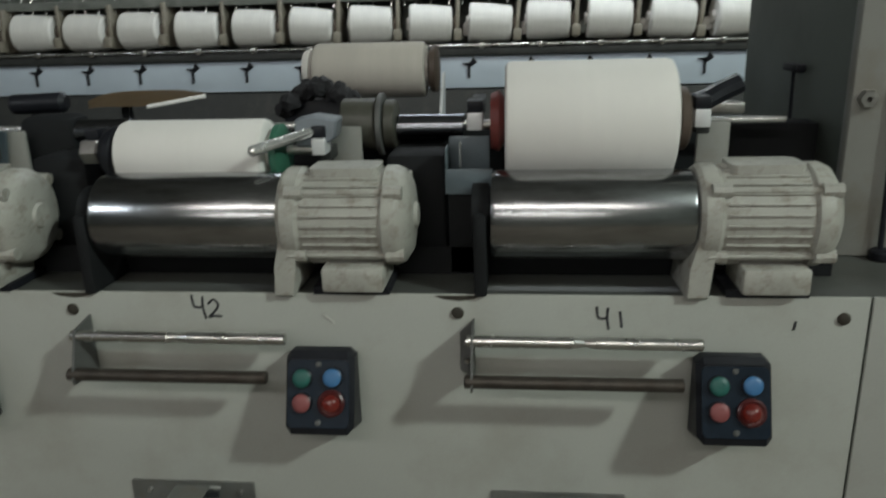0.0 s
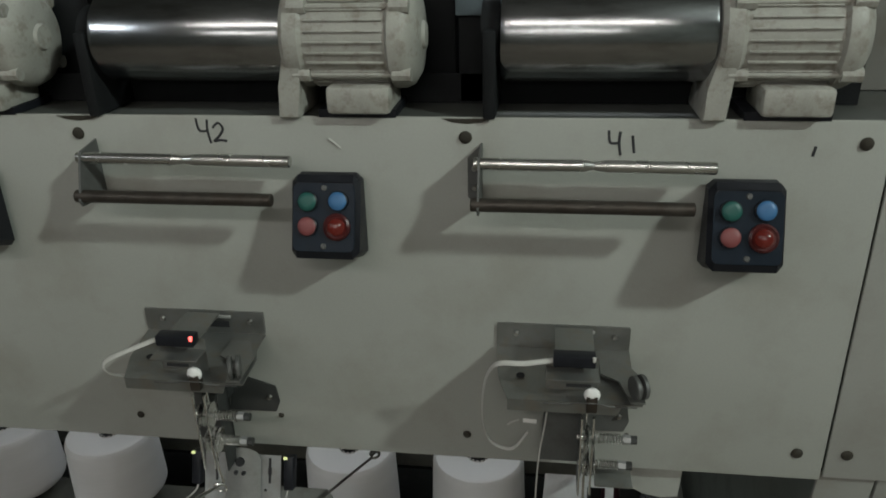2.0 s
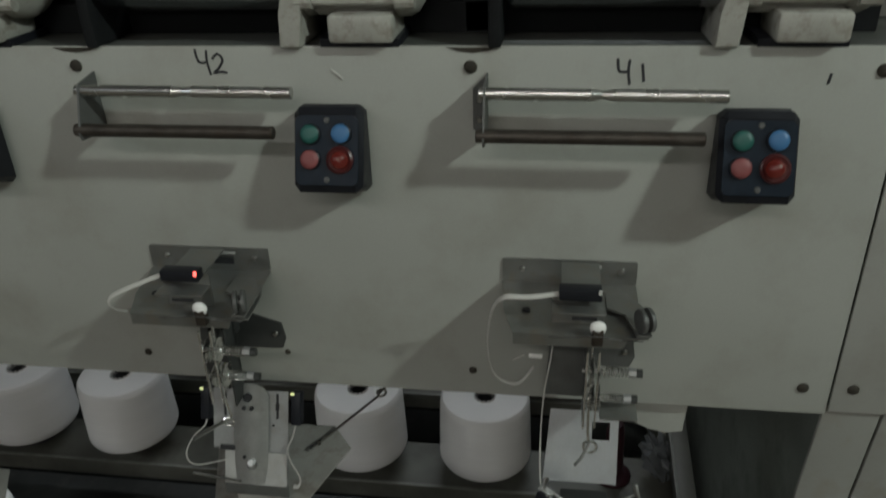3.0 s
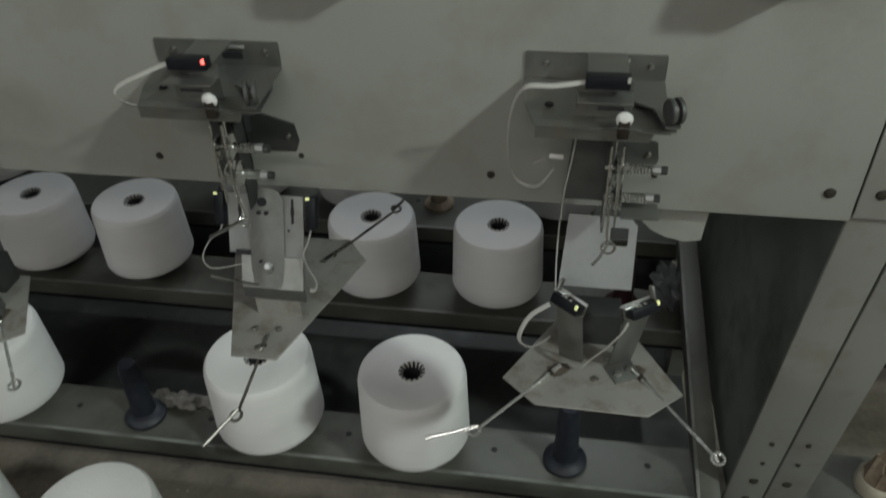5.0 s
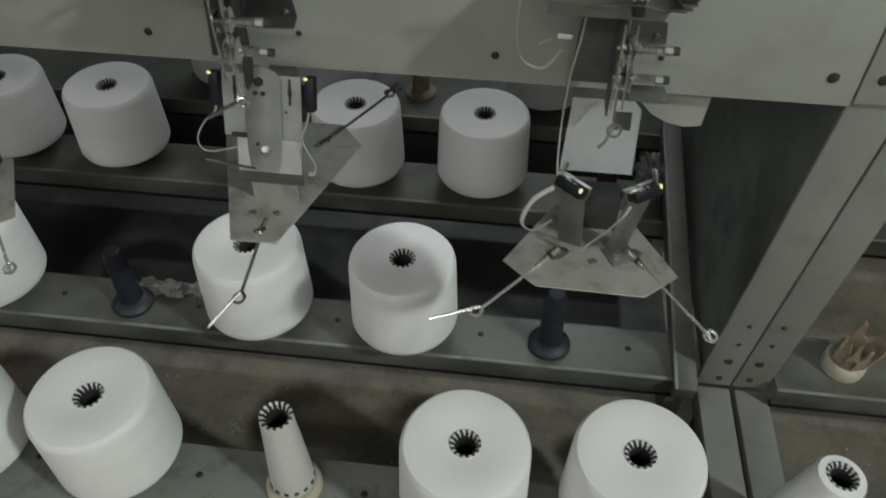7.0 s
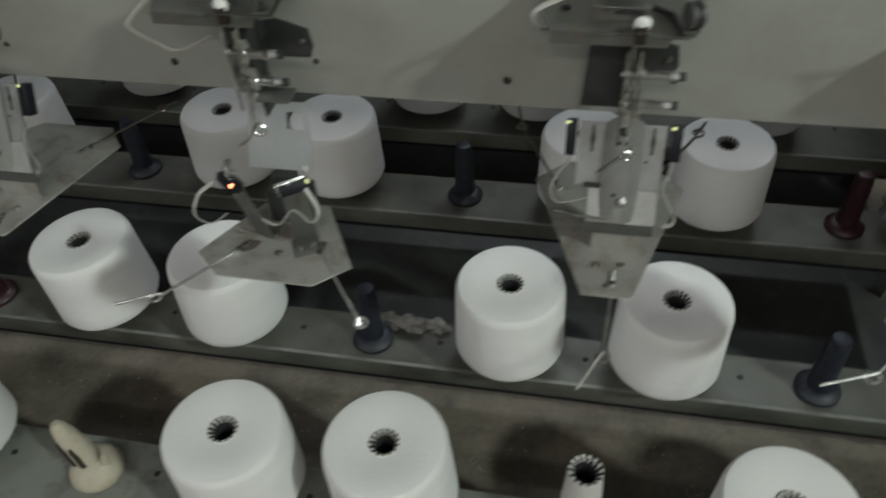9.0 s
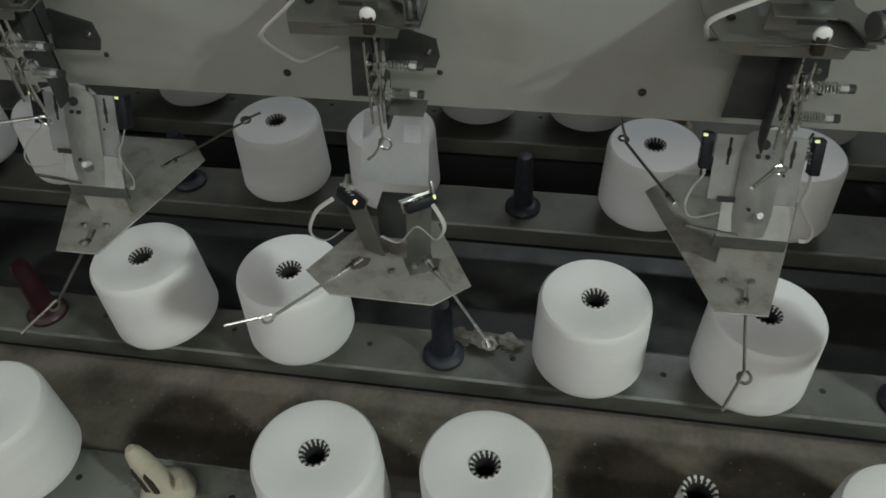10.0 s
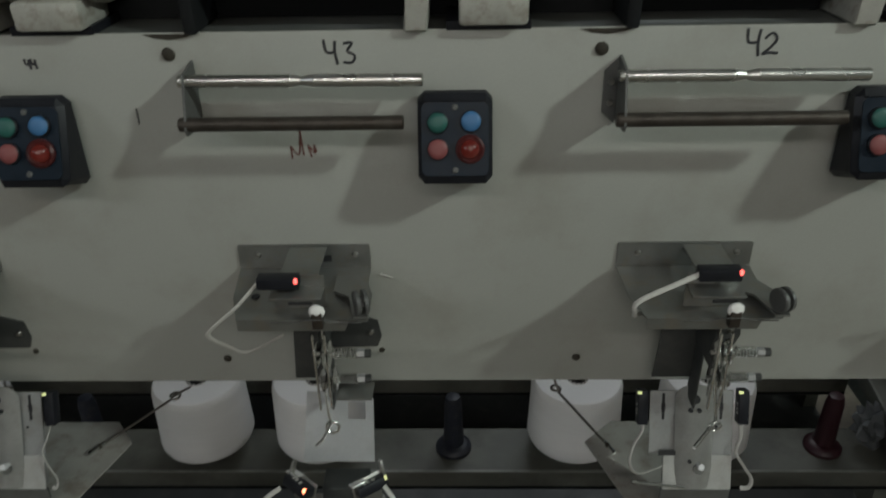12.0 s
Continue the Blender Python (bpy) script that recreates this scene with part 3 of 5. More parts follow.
package("yarn_package", -0.346, -0.192, 0.086, 1.242, 0.0355, YARN_CREAM, "slim cream yarn package with green tube end", CAP_GREEN, BLACK)
package("yarn_package", -0.21, -0.062, 0.36, 1.305, 0.036, YARN_BEIGE, "beige yarn package on the far side of the machine", CAP_BROWN, PAPER)

# ---- cradles, levers and clutter on the bed ----


def cradle(x, low, handle):
    """Package cradle: two holder blocks on the black shaft, an arm and its lever."""
    t = thing("package_cradle", "steel package cradle with holder blocks and a hand lever", "package cradle", "package cradles", (x, 0, 0))
    zc = 1.272 if not low else 1.249
    for xa, xb in ((0.009, 0.024), (0.225, 0.240)) if not low else ((-0.006, 0.008), (0.232, 0.246)):
        part("holder_block", box(B(), xa, xb, 0.078, 0.102, zc - 0.008, zc + 0.009, 0.0015), ZINC_LIGHT, t)
        part("block_cap", box(B(), xa, xb, 0.080, 0.104, zc + 0.0092, zc + 0.021, 0.0015), BLACK, t)
    part("spindle", rod(B(), (0.008, 0.09, zc - 0.004), (0.046, 0.09, zc - 0.004), 0.005), STEEL, t)
    part("spindle", rod(B(), (0.200, 0.09, zc - 0.004), (0.234, 0.09, zc - 0.004), 0.005), STEEL, t)
    if low:
        part("cup", lathe(B(), [(0, 0.010), (0.018, 0.010), (0.024, 0.014), (0.029, 0.026), (0.029, 0.030), (0, 0.030)], 28, Matrix.Translation((0, 0.088, 1.244)) @ ALONG_X), BLACK, t, "black tube holder cup")
        part("cup_nut", rod(B(), (-0.010, 0.082, 1.247), (0.0098, 0.082, 1.247), 0.0135, seg=6, bev=0.002), STEEL, t, "worn steel hexagon nut")
    part("arm", box(B(), 0.010, 0.024, 0.104, 0.175, zc + 0.0, zc + 0.018, 0.002), BLACK, t)
    part("arm", box(B(), 0.232, 0.246, 0.104, 0.175, zc - 0.018, zc - 0.004, 0.002), DARK, t)
    if x == 0.0:
        part("collar", rod(B(), (-0.134, 0.17, 1.259), (-0.0945, 0.17, 1.259), 0.029, seg=28, bev=0.002), OLIVE_DARK, t, "dark olive shaft collar")
        part("collar_disc", rod(B(), (-0.094, 0.17, 1.259), (-0.088, 0.17, 1.259), 0.034, seg=32, bev=0.001), SLATE, t)
        part("collar", rod(B(), (-0.0875, 0.17, 1.259), (-0.074, 0.17, 1.259), 0.027, seg=28, bev=0.002), OLIVE_DARK, t, "dark olive shaft collar")
    else:
        part("end_casing", box(B(), -0.128, -0.062, 0.15, 0.20, 1.1215, 1.275, 0.012), DEEP, t, "black rounded end casing")
        part("end_sheet", plate(B(), [(-0.172, 1.20), (-0.132, 1.20), (-0.124, 1.262), (-0.172, 1.268)], 0.003, Matrix.Translation((0, 0.128, 0)) @ UPRIGHT, 0.0005), DULL_BLUE, t, "dull blue end sheet")
        part("end_sheet_foot", box(B(), -0.166, -0.14, 0.129, 0.14, 1.1215, 1.2), DEEP, t)
    part("shaft_sleeve", rod(B(), (-0.0735, 0.17, 1.255), (0.0, 0.17, 1.255), 0.0145, seg=28, bev=0.001), SLEEVE, t, "dark polished shaft sleeve")
    if handle == "rubber":
        part("lever", sweep(B(), smooth_path([(0.212, 0.10, 1.283), (0.235, 0.11, 1.284), (0.255, 0.12, 1.292), (0.276, 0.125, 1.301)], 4), 0.0105, 10), BLACK, t, "black rubber lever")
        part("lever_bracket", box(B(), 0.25, 0.285, 0.13, 0.15, 1.27, 1.281, 0.002), STEEL, t)
    else:
        part("lever", rod(B(), (0.189, 0.02, 1.2552), (0.232, 0.085, 1.264), 0.0052, seg=16, bev=0.002), WIRE, t, "bright steel lever")
        part("lever_bracket", plate(B(), [(0.214, 1.249), (0.236, 1.247), (0.254, 1.256), (0.258, 1.276), (0.232, 1.280), (0.214, 1.276)], 0.03, Matrix.Translation((0, 0.115, 0)) @ UPRIGHT, 0.002), LEVER_BLUE, t, "blue-grey cast lever bracket")
    if x == 0.0:
        part("guard_back", box(B(), -0.010, 0.030, 0.088, 0.090, 1.205, 1.257, 0.0005), DULL_BLUE, t, "dull blue guard back")
        part("guard_side", box(B(), -0.012, -0.0102, 0.060, 0.090, 1.205, 1.250, 0.0005), DULL_BLUE, t, "dull blue guard side")
        part("guard_plate", box(B(), -0.012, 0.034, 0.057, 0.0595, 1.205, 1.230, 0.0008), GUARD, t, "pale blue-grey guard plate")
        part("guard_pin", rod(B(), (0.002, 0.072, 1.2), (0.002, 0.072, 1.254), 0.0012, seg=8), WIRE, t)
        part("guard_foot", box(B(), -0.010, 0.024, 0.062, 0.086, 1.1215, 1.205, 0.002), DEEP, t)
    return t


cradle(0.0, False, "rubber")
cradle(-0.38, True, "steel")
cradle(-0.76, True, "steel")
cradle(-1.14, False, "rubber")

bm = B()
outl = smooth_path([(-0.505, 0.30, 1.277), (-0.484, 0.30, 1.2845), (-0.456, 0.30, 1.2885), (-0.41, 0.30, 1.2895), (-0.375, 0.30, 1.289), (-0.344, 0.30, 1.285)], 5)
inner = smooth_path([(-0.470, 0.24, 1.274), (-0.45, 0.24, 1.2755), (-0.426, 0.24, 1.2755), (-0.40, 0.24, 1.2755), (-0.37, 0.24, 1.277), (-0.319, 0.24, 1.284)], 5)
lo = [bm.verts.new(p) for p in outl]
hi = [bm.verts.new(p) for p in inner]
for k in range(len(lo) - 1):
    bm.faces.new((lo[k], lo[k + 1], hi[k + 1], hi[k]))
bmesh.ops.solidify(bm, geom=bm.faces[:], thickness=0.002)
card = thing("brown_card", "curled brown card with a pale edge behind the shaft", "card")
part("sheet", bm, BROWN, card)
part("stand", box(B(), -0.44, -0.43, 0.262, 0.272, 1.2245, 1.278), DEEP, card)
part("pale_edge", sweep(B(), smooth_path([(-0.392, 0.236, 1.2755), (-0.37, 0.236, 1.2785), (-0.345, 0.236, 1.2825), (-0.318, 0.238, 1.287)], 5), 0.0026, 6), CERAMIC, card, "pale torn edge")
cl = thing("thread_brush", "dark bristly brush beside the far package", "brush", at=(0, 0, 0))
for j in range(16):
    u = j / 15
    bm = B()
    bmesh.ops.create_icosphere(bm, subdivisions=2, radius=0.0085 + 0.004 * random.random(), matrix=Matrix.Translation((-0.222 + 0.085 * u, 0.225 + 0.02 * random.random(), 1.268 + 0.030 * max(0, math.sin(u * 2.6)) * (1 - 0.4 * u) + 0.006 * random.random())))
    for v in bm.verts:
        v.co += 0.006 * noise.noise_vector(v.co * 130)
    part("tuft", bm, RUBBER, cl)
part("back", box(B(), -0.225, -0.135, 0.242, 0.262, 1.225, 1.280, 0.003), BLACK, cl)
rs = thing("rubber_sleeve", "black rubber sleeve on a short post behind the shaft", "sleeve")
part("sleeve", rod(B(), (-0.578, 0.25, 1.279), (-0.503, 0.25, 1.281), 0.0125, seg=16, bev=0.005), BLACK, rs)
part("post", box(B(), -0.55, -0.53, 0.245, 0.258, 1.225, 1.272), DEEP, rs)
ap = thing("angle_plate", "bent zinc plate standing behind the shaft", "bracket")
part("plate", plate(B(), [(0.255, 1.2255), (0.290, 1.2255), (0.315, 1.303), (0.300, 1.305), (0.258, 1.262)], 0.003, Matrix.Translation((-0.036, 0, 0)) @ ALONG_X), ZINC_LIGHT, ap)
part("foot", box(B(), -0.06, -0.036, 0.255, 0.290, 1.2252, 1.2275), ZINC, ap)

# ---- rod holders and button boxes ----


def rod_holder(k):
    t = thing("rod_holder", "angle bracket holding a chrome rod over a rusty rod", "rod holder", "rod holders", (k * PITCH + (0.003 if k == -2 else 0.0), 0, 0))
    bm = B()
    plate(bm, [(-0.001, 1.040), (-0.044, 1.044), (-0.047, 1.050), (-0.031, 1.094), (-0.001, 1.099)], 0.002, Matrix.Translation((0.016, 0, 0)) @ ALONG_X)
    plate(bm, [(0.004, 1.047), (0.016, 1.036), (0.016, 1.097), (0.004, 1.085)], 0.002, Matrix.Translation((0, -0.0005, 0)) @ UPRIGHT)
    part("bracket", bm, SLATE, t, "thin grey angle bracket")
    for z in (1.056, 1.075):
        part("screw", lathe(B(), [(0, 0.003), (0.002, 0.003), (0.0032, 0.0)], 10, Matrix.Translation((0.0105, -0.0025, z)) @ pose(0, 0, 0, 90)), STEEL, t)
    bm = rod(B(), (0.012, -0.027, 1.0875), (0.108, -0.027, 1.087), 0.0056, seg=16)
    rod(bm, (0.108, -0.027, 1.087), (0.118, -0.027, 1.087), 0.0056, 0.0036, seg=16)
    rod(bm, (0.118, -0.027, 1.087), (0.128, -0.027, 1.087), 0.0036, 0.0056, seg=16)
    rod(bm, (0.128, -0.027, 1.087), (0.222, -0.027, 1.0865), 0.0056, seg=16, bev=0.0008)
    part("upper_rod", bm, CHROME, t, "worn chrome rod")
    part("lower_rod", rod(B(), (0.010, -0.040, 1.053), (0.205, -0.040, 1.053), 0.0062, seg=16, bev=0.001), RUSTY, t, "rusty brown rod")
    return t


def button_box(k):
    t = thing("button_box", "black wedge-shaped push-button box with four round buttons", "switch box", "switch boxes", (k * PITCH, 0, 0))
    sec = [(0.0, 1.0705), (-0.020, 1.0705), (-0.023, 1.0675), (-0.0465, 1.003), (-0.0455, 0.999), (0.0, 0.981)]
    bm = plate(B(), sec, 0.066, Matrix.Translation((0.219, 0, 0)) @ ALONG_X, 0.006)
    part("body", bm, BLACK, t)
    # sloping face
    a, b = Vector((0, -0.0237, 1.0665)), Vector((0, -0.0464, 1.0042))
    up = (a - b).normalized()
    out = Vector((0, -up.z, up.y))
    m = Matrix.Translation(b) @ Matrix(((1, 0, 0, 0), (0, up.y, out.y, 0), (0, up.z, out.z, 0), (0, 0, 0, 1)))
    part("face_plate", plate(B(), rounded(0.2225, 0.2815, 0.001, 0.065, 0.006), 0.0018, m), BOX_FACE, t)
    for bx, by, mt, nm, lab in ((0.237, 0.0475, BTN_GREEN, "button", "green push button"), (0.266, 0.0485, BTN_BLUE, "button", "blue push button"), (0.237, 0.0245, BTN_PINK, "button", "faded red push button"), (0.265, 0.0245, LENS_RED, "lamp_lens", "glowing red lamp lens")):
        big = nm == "lamp_lens"
        rr = 0.0128 if big else 0.0096
        ring = lathe(B(), [(rr, 0), (rr, 0.003), (rr - 0.002, 0.0045), (0.0082, 0.003), (0, 0.003)], 24, m @ Matrix.Translation((bx, by, 0.0018)))
        bb = part(nm, lathe(B(), [(0, 0.010 if big else 0.0058), (0.004, 0.0094 if big else 0.0058), (0.0072, 0.007 if big else 0.0052), (0.0086, 0.004), (0.0086, 0.0)], 24, m @ Matrix.Translation((bx, by, 0.0025))), mt, t, lab)
        part("collar", ring, BLACK if not big else LENS_RIM_GLOW, bb)
    for by in (0.006, 0.0605):
        part("screw", lathe(B(), [(0, 0.0012), (0.002, 0.0012), (0.003, 0)], 10, m @ Matrix.Translation((0.252, by, 0.0018))), SLATE, t)
    return t


# ---- yarn tensioners ----


def ring_wire(bm, base, ring, tail, wire=0.0018, rad=0.0063):
    """A straight wire with one eye turned in it and a bent tail."""
    base, ring, tail = Vector(base), Vector(ring), Vector(tail)
    d = (ring - base).normalized()
    up = Vector((0, 0, 1))
    s = d.cross(up).normalized()
    c = ring
    pts = [base, base.lerp(ring, 0.5)]
    for i in range(15):
        a = 2 * math.pi * i / 14
        pts.append(c + rad * (math.cos(a) * d * -1 + math.sin(a) * s) + up * (0.003 * i / 14))
    pts += [tail]
    sweep(bm, pts, wire, 6)
    return bm


def sensor(name, parent, m, led, cable_pts=None, printed=True, half=0.019):
    """A small black sensor with its light, on a bent tab."""
    s = part(name, box(B(), -half, half, -0.007, 0.007, 0, 0.011, 0.0012, m), BLACK, parent, "small black yarn sensor")
    part("led", box(B(), half - 0.0034, half - 0.0002, -0.0077, -0.0046, 0.0068, 0.0118, 0.001, m), led, s)
    if printed:
        bm = B()
        for u in (-0.008, -0.004, 0.002):
            box(bm, u, u + 0.0022, -0.0035, 0.001, 0.0108, 0.0112, 0, m)
        part("print", bm, CABLE, s, "worn white print")
    if cable_pts:
        part("cable", sweep(B(), smooth_path(cable_pts, 6), 0.0024, 8, 0.35), CABLE, s, "white flat cable")
    return s


def tensioner(k, kind, leds):
    x0 = k * PITCH
    t = thing("yarn_tensioner", "zinc yarn guide bracket with sprung tension discs and wire eyes", "yarn tensioner", "yarn tensioners", (x0, 0, 0))
    # wall flange and tray in one bent sheet
    bm = plate(B(), rounded(0.032, 0.165, 0.886, 0.912, 0.002, 2), 0.003, Matrix.Translation((0, 0.001, 0)) @ UPRIGHT)
    plate(bm, [(0.032, -0.002), (0.165, -0.002), (0.165, -0.03), (0.17, -0.045), (0.17, -0.085), (0.047, -0.085), (0.036, -0.05)], 0.0018, Matrix.Translation((0, 0, 0.884)) @ pose(0, 0, 0, 5))
    plate(bm, [(0.047, 0.866), (0.148, 0.866), (0.152, 0.8765), (0.047, 0.8765)], 0.0016, Matrix.Translation((0, -0.083, 0)) @ UPRIGHT)
    part("bracket", bm, ZINC, t)
    for sx in (0.052, 0.150):
        part("screw", lathe(B(), [(0, 0.003), (0.002, 0.003), (0.0034, 0)], 10, Matrix.Translation((sx, -0.0024, 0.901)) @ pose(0, 0, 0, 90)), STEEL, t)
    part("hole_plug", lathe(B(), [(0, 0.0008), (0.004, 0.0008), (0.0042, 0)], 12, Matrix.Translation((0.058, -0.05, 0.882))), BLACK, t)
    # sensor riser
    bm = box(B(), 0.082, 0.13, -0.07, -0.068, 0.882, 0.918, 0.0005)
    box(bm, 0.082, 0.13, -0.092, -0.068, 0.9045, 0.9065, 0.0005)
    box(bm, 0.09, 0.126, -0.072, -0.02, 0.918, 0.920, 0.0005)
    part("sensor_riser", bm, ZINC, t)
    if k != -2:
        # pale zinc strip paints the highlight on the folded edge
        part("riser_glint", box(B(), 0.100, 0.130, -0.006, -0.0035, 0.9055, 0.9085, 0.0004), ZINC_PALE, t, "pale strip for light caught on the riser's folded edge")
    part("riser_slot", box(B(), 0.1, 0.122, -0.0925, -0.0921, 0.9, 0.9035), INK, t)
    part("vent_slot", box(B(), 0.104, 0.126, -0.0026, -0.0021, 0.893, 0.9), INK, t)
    if k == -2:
        top, run = (0.090, -0.078, 0.911), [(0.073, -0.08, 0.918), (0.05, -0.084, 0.893), (0.024, -0.085, 0.870), (0.017, -0.08, 0.856), (0.026, -0.06, 0.83), (0.042, -0.05, 0.816), (0.075, -0.035, 0.826)]
    elif k == 0:
        top, run = (0.107, -0.078, 0.915), [(0.09, -0.08, 0.92), (0.062, -0.084, 0.917), (0.036, -0.08, 0.912), (0.024, -0.065, 0.88), (0.021, -0.05, 0.83), (0.028, -0.035, 0.79), (0.050, -0.03, 0.778), (0.066, -0.03, 0.80)]
    else:
        top, run = (0.107, -0.078, 0.917), [(0.09, -0.08, 0.923), (0.07, -0.085, 0.916), (0.035, -0.09, 0.90), (0.034, -0.088, 0.885), (0.042, -0.06, 0.865), (0.07, -0.03, 0.855)]
    sensor("sensor", t, Matrix.Translation(top), leds[0], run, False)
    if k == 0:
        part("tag", box(B(), -0.007, 0.007, -0.0004, 0.0004, -0.0025, 0.0025, 0.0003, pose(0.068, -0.031, 0.815, 0, 3, 0)), CERAMIC, t, "small white cable tag")
    part("ceramic_guide", lathe(B(), [(0.0, -0.002), (0.004, -0.001), (0.0068, 0.002), (0.0078, 0.006), (0.0066, 0.010), (0.0034, 0.0125), (0, 0.013)], 18, Matrix.Translation((0.124, -0.088, 0.884)) @ Matrix.Diagonal((1, 0.55, 1, 1))), CERAMIC, t, "white ceramic yarn guide")
    part("guide_clip", box(B(), 0.119, 0.129, -0.092, -0.082, 0.872, 0.890, 0.001), RUSTY, t, "dark red guide clip")
    part("front_wire", sweep(B(), [(0.08, -0.0868, 0.877), (0.104, -0.087, 0.8775), (0.111, -0.091, 0.8825), (0.119, -0.092, 0.883), (0.131, -0.092, 0.883), (0.138, -0.091, 0.8805), (0.146, -0.0868, 0.877), (0.165, -0.0868, 0.8768)], 0.0006, 6), SLATE, t)
    bm = lathe(B(), [(0, -0.006), (0.0105, -0.006), (0.0115, -0.005), (0.0115, -0.002), (0.0065, -0.0015), (0.0065, 0.0015), (0.0115, 0.002), (0.0115, 0.005), (0.0105, 0.006), (0, 0.006)], 24, Matrix.Translation((0.165, -0.086, 0.899)) @ pose(0, 0, 0, 0, 0, 20) @ ALONG_X)
    part("knob", bm, SLATE, t, "grooved dark steel knob")
    part("knob_arm", plate(B(), [(0.134, -0.02), (0.155, -0.02), (0.17, -0.05), (0.171, -0.094), (0.158, -0.094), (0.15, -0.06), (0.134, -0.05)], 0.002, Matrix.Translation((0, 0, 0.886))), ZINC, t)
    # bracket back to the panel, with the dark tab
    bm = plate(B(), [(0.112, 0.786), (0.166, 0.787), (0.171, 0.80), (0.168, 0.82), (0.122, 0.835)], 0.002, Matrix.Translation((0, -0.0005, 0)) @ UPRIGHT)
    box(bm, 0.117, 0.119, -0.072, 0.0, 0.81, 0.876)
    part("tab_plate", bm, SLATE if k == 0 else DARK, t, "dark steel mounting tab")
    part("tab_screw", lathe(B(), [(0, 0.003), (0.002, 0.003), (0.0034, 0)], 10, Matrix.Translation((0.160, -0.0025, 0.806)) @ pose(0, 0, 0, 90)), STEEL, t)
    part("panel_rivet", lathe(B(), [(0, 0.002), (0.0025, 0.0015), (0.0034, 0)], 10, Matrix.Translation((0.170, -0.0002, 0.7805)) @ pose(0, 0, 0, 90)), RUST, t)
    # channel down to the lower guide
    bm = plate(B(), [(0.078, 0.76), (0.1205, 0.76), (0.1205, 0.862), (0.085, 0.862)], 0.002, Matrix.Translation((0, -0.02, 0)) @ UPRIGHT)
    box(bm, 0.1185, 0.1205, -0.045, -0.018, 0.735, 0.862, 0.0005)
    part("channel", bm, SLATE if k == 0 else DARK, t, "dark steel channel")
    if k == 0:
        part("feed_cable", sweep(B(), smooth_path([(0.088, -0.03, 0.868), (0.084, -0.034, 0.82), (0.078, -0.036, 0.77), (0.076, -0.04, 0.71), (0.078, -0.052, 0.66), (0.085, -0.05, 0.635)], 5), 0.0009, 6), CABLE, t, "white cable")
    for (za, ya, xa, xb) in ((0.834, -0.077, 0.112, 0.168), (0.801, -0.074, 0.114, 0.166)):
        part("tension_spindle", rod(B(), (xa + 0.001, ya, za), (xb, ya, za), 0.0022, seg=8), STEEL, t)
        for j in range(3):
            xx = xa + 0.004 + j * 0.0055
            part("tension_disc", lathe(B(), [(0.002, 0.0), (0.009, -0.0004), (0.0124, 0.0014), (0.0132, 0.0024), (0.009, 0.0006), (0.002, 0.001)], 24, Matrix.Translation((xx, ya, za)) @ ALONG_X), SPRING, t)
        part("spring", coil(B(), (xa + 0.020, ya, za), (xb - 0.012, ya, za), 0.0046, 0.0009, 8), SPRING, t)
        part("nut", rod(B(), (xb - 0.012, ya, za), (xb - 0.005, ya, za), 0.0048, seg=6), ZINC_MID, t)
        part("spindle_tip", rod(B(), (xb - 0.0048, ya, za), (xb + 0.001, ya, za), 0.0042, seg=8), DARK, t)
    for gx, gy in ((0.1165, -0.086), (0.1275, -0.084), (0.122, -0.067)):
        part("guide_strip", box(B(), gx - 0.0009, gx + 0.0009, gy - 0.002, gy + 0.002, 0.772, 0.862, 0.0004), SPRING, t)
    if kind == "A":
        part("spring_cradle", box(B(), 0.132, 0.168, -0.086, -0.06, 0.783, 0.7855, 0.0005), ZINC, t)
    if kind == "A":
        part("pre_guide", sweep(B(), [(0.121, -0.078, 0.80), (0.122, -0.079, 0.76), (0.123, -0.08, 0.752)] + [Vector((0.125, -0.081, 0.744)) + 0.0065 * Vector((math.sin(a), 0.15 * math.cos(a), math.cos(a))) for a in [2 * math.pi * j / 12 for j in range(1, 13)]] + [(0.116, -0.094, 0.739), (0.110, -0.101, 0.737)], 0.0015, 6), SPRING, t, "bent wire pre-guide with an eye")
    else:
        tip = (0.1005, -0.112, 0.745) if k == -1 else (0.055, -0.112, 0.752)
        part("pre_guide", rod(B(), (0.130, -0.08, 0.750), tip, 0.0021, seg=8), SPRING, t, "straight bright pre-guide rod")
        part("pre_guide_eye", sweep(B(), [Vector((0.128, -0.084, 0.747)) + 0.0065 * Vector((math.cos(a), -0.3 * math.sin(a), math.sin(a))) for a in [2 * math.pi * j / 14 for j in range(15)]], 0.0013, 6), SPRING, t)
        part("pre_guide_stem", rod(B(), (0.122, -0.078, 0.80), (0.130, -0.08, 0.750), 0.0016, seg=8), SPRING, t)
    back = pose(0, -0.017, 0.73, -22)
    if kind == "B":
        part("side_plate", plate(B(), [(0.0804, -0.0645), (0.0955, -0.0645), (0.0955, -0.10), (0.170, -0.10), (0.170, 0.006), (0.0804, 0.006)], 0.0018, back @ UPRIGHT), ZINC_MID, t)
        part("lower_plate", plate(B(), rounded(0.0955, 0.1695, -0.105, -0.066, 0.001, 1), 0.0016, back @ pose(0, -0.0035, 0) @ UPRIGHT), ZINC_PALE, t, "pale zinc lower plate")
        part("notch", box(B(), 0.090, 0.110, -0.0062, -0.0056, -0.0655, -0.0595, 0, back), INK, t)
        # bowed tongue with a rounded head
        bm = B()
        cols = []
        for c in range(13):
            u = c / 6 - 1
            head = 0.002 + 0.014 * math.sqrt(max(0, 1 - u * u))
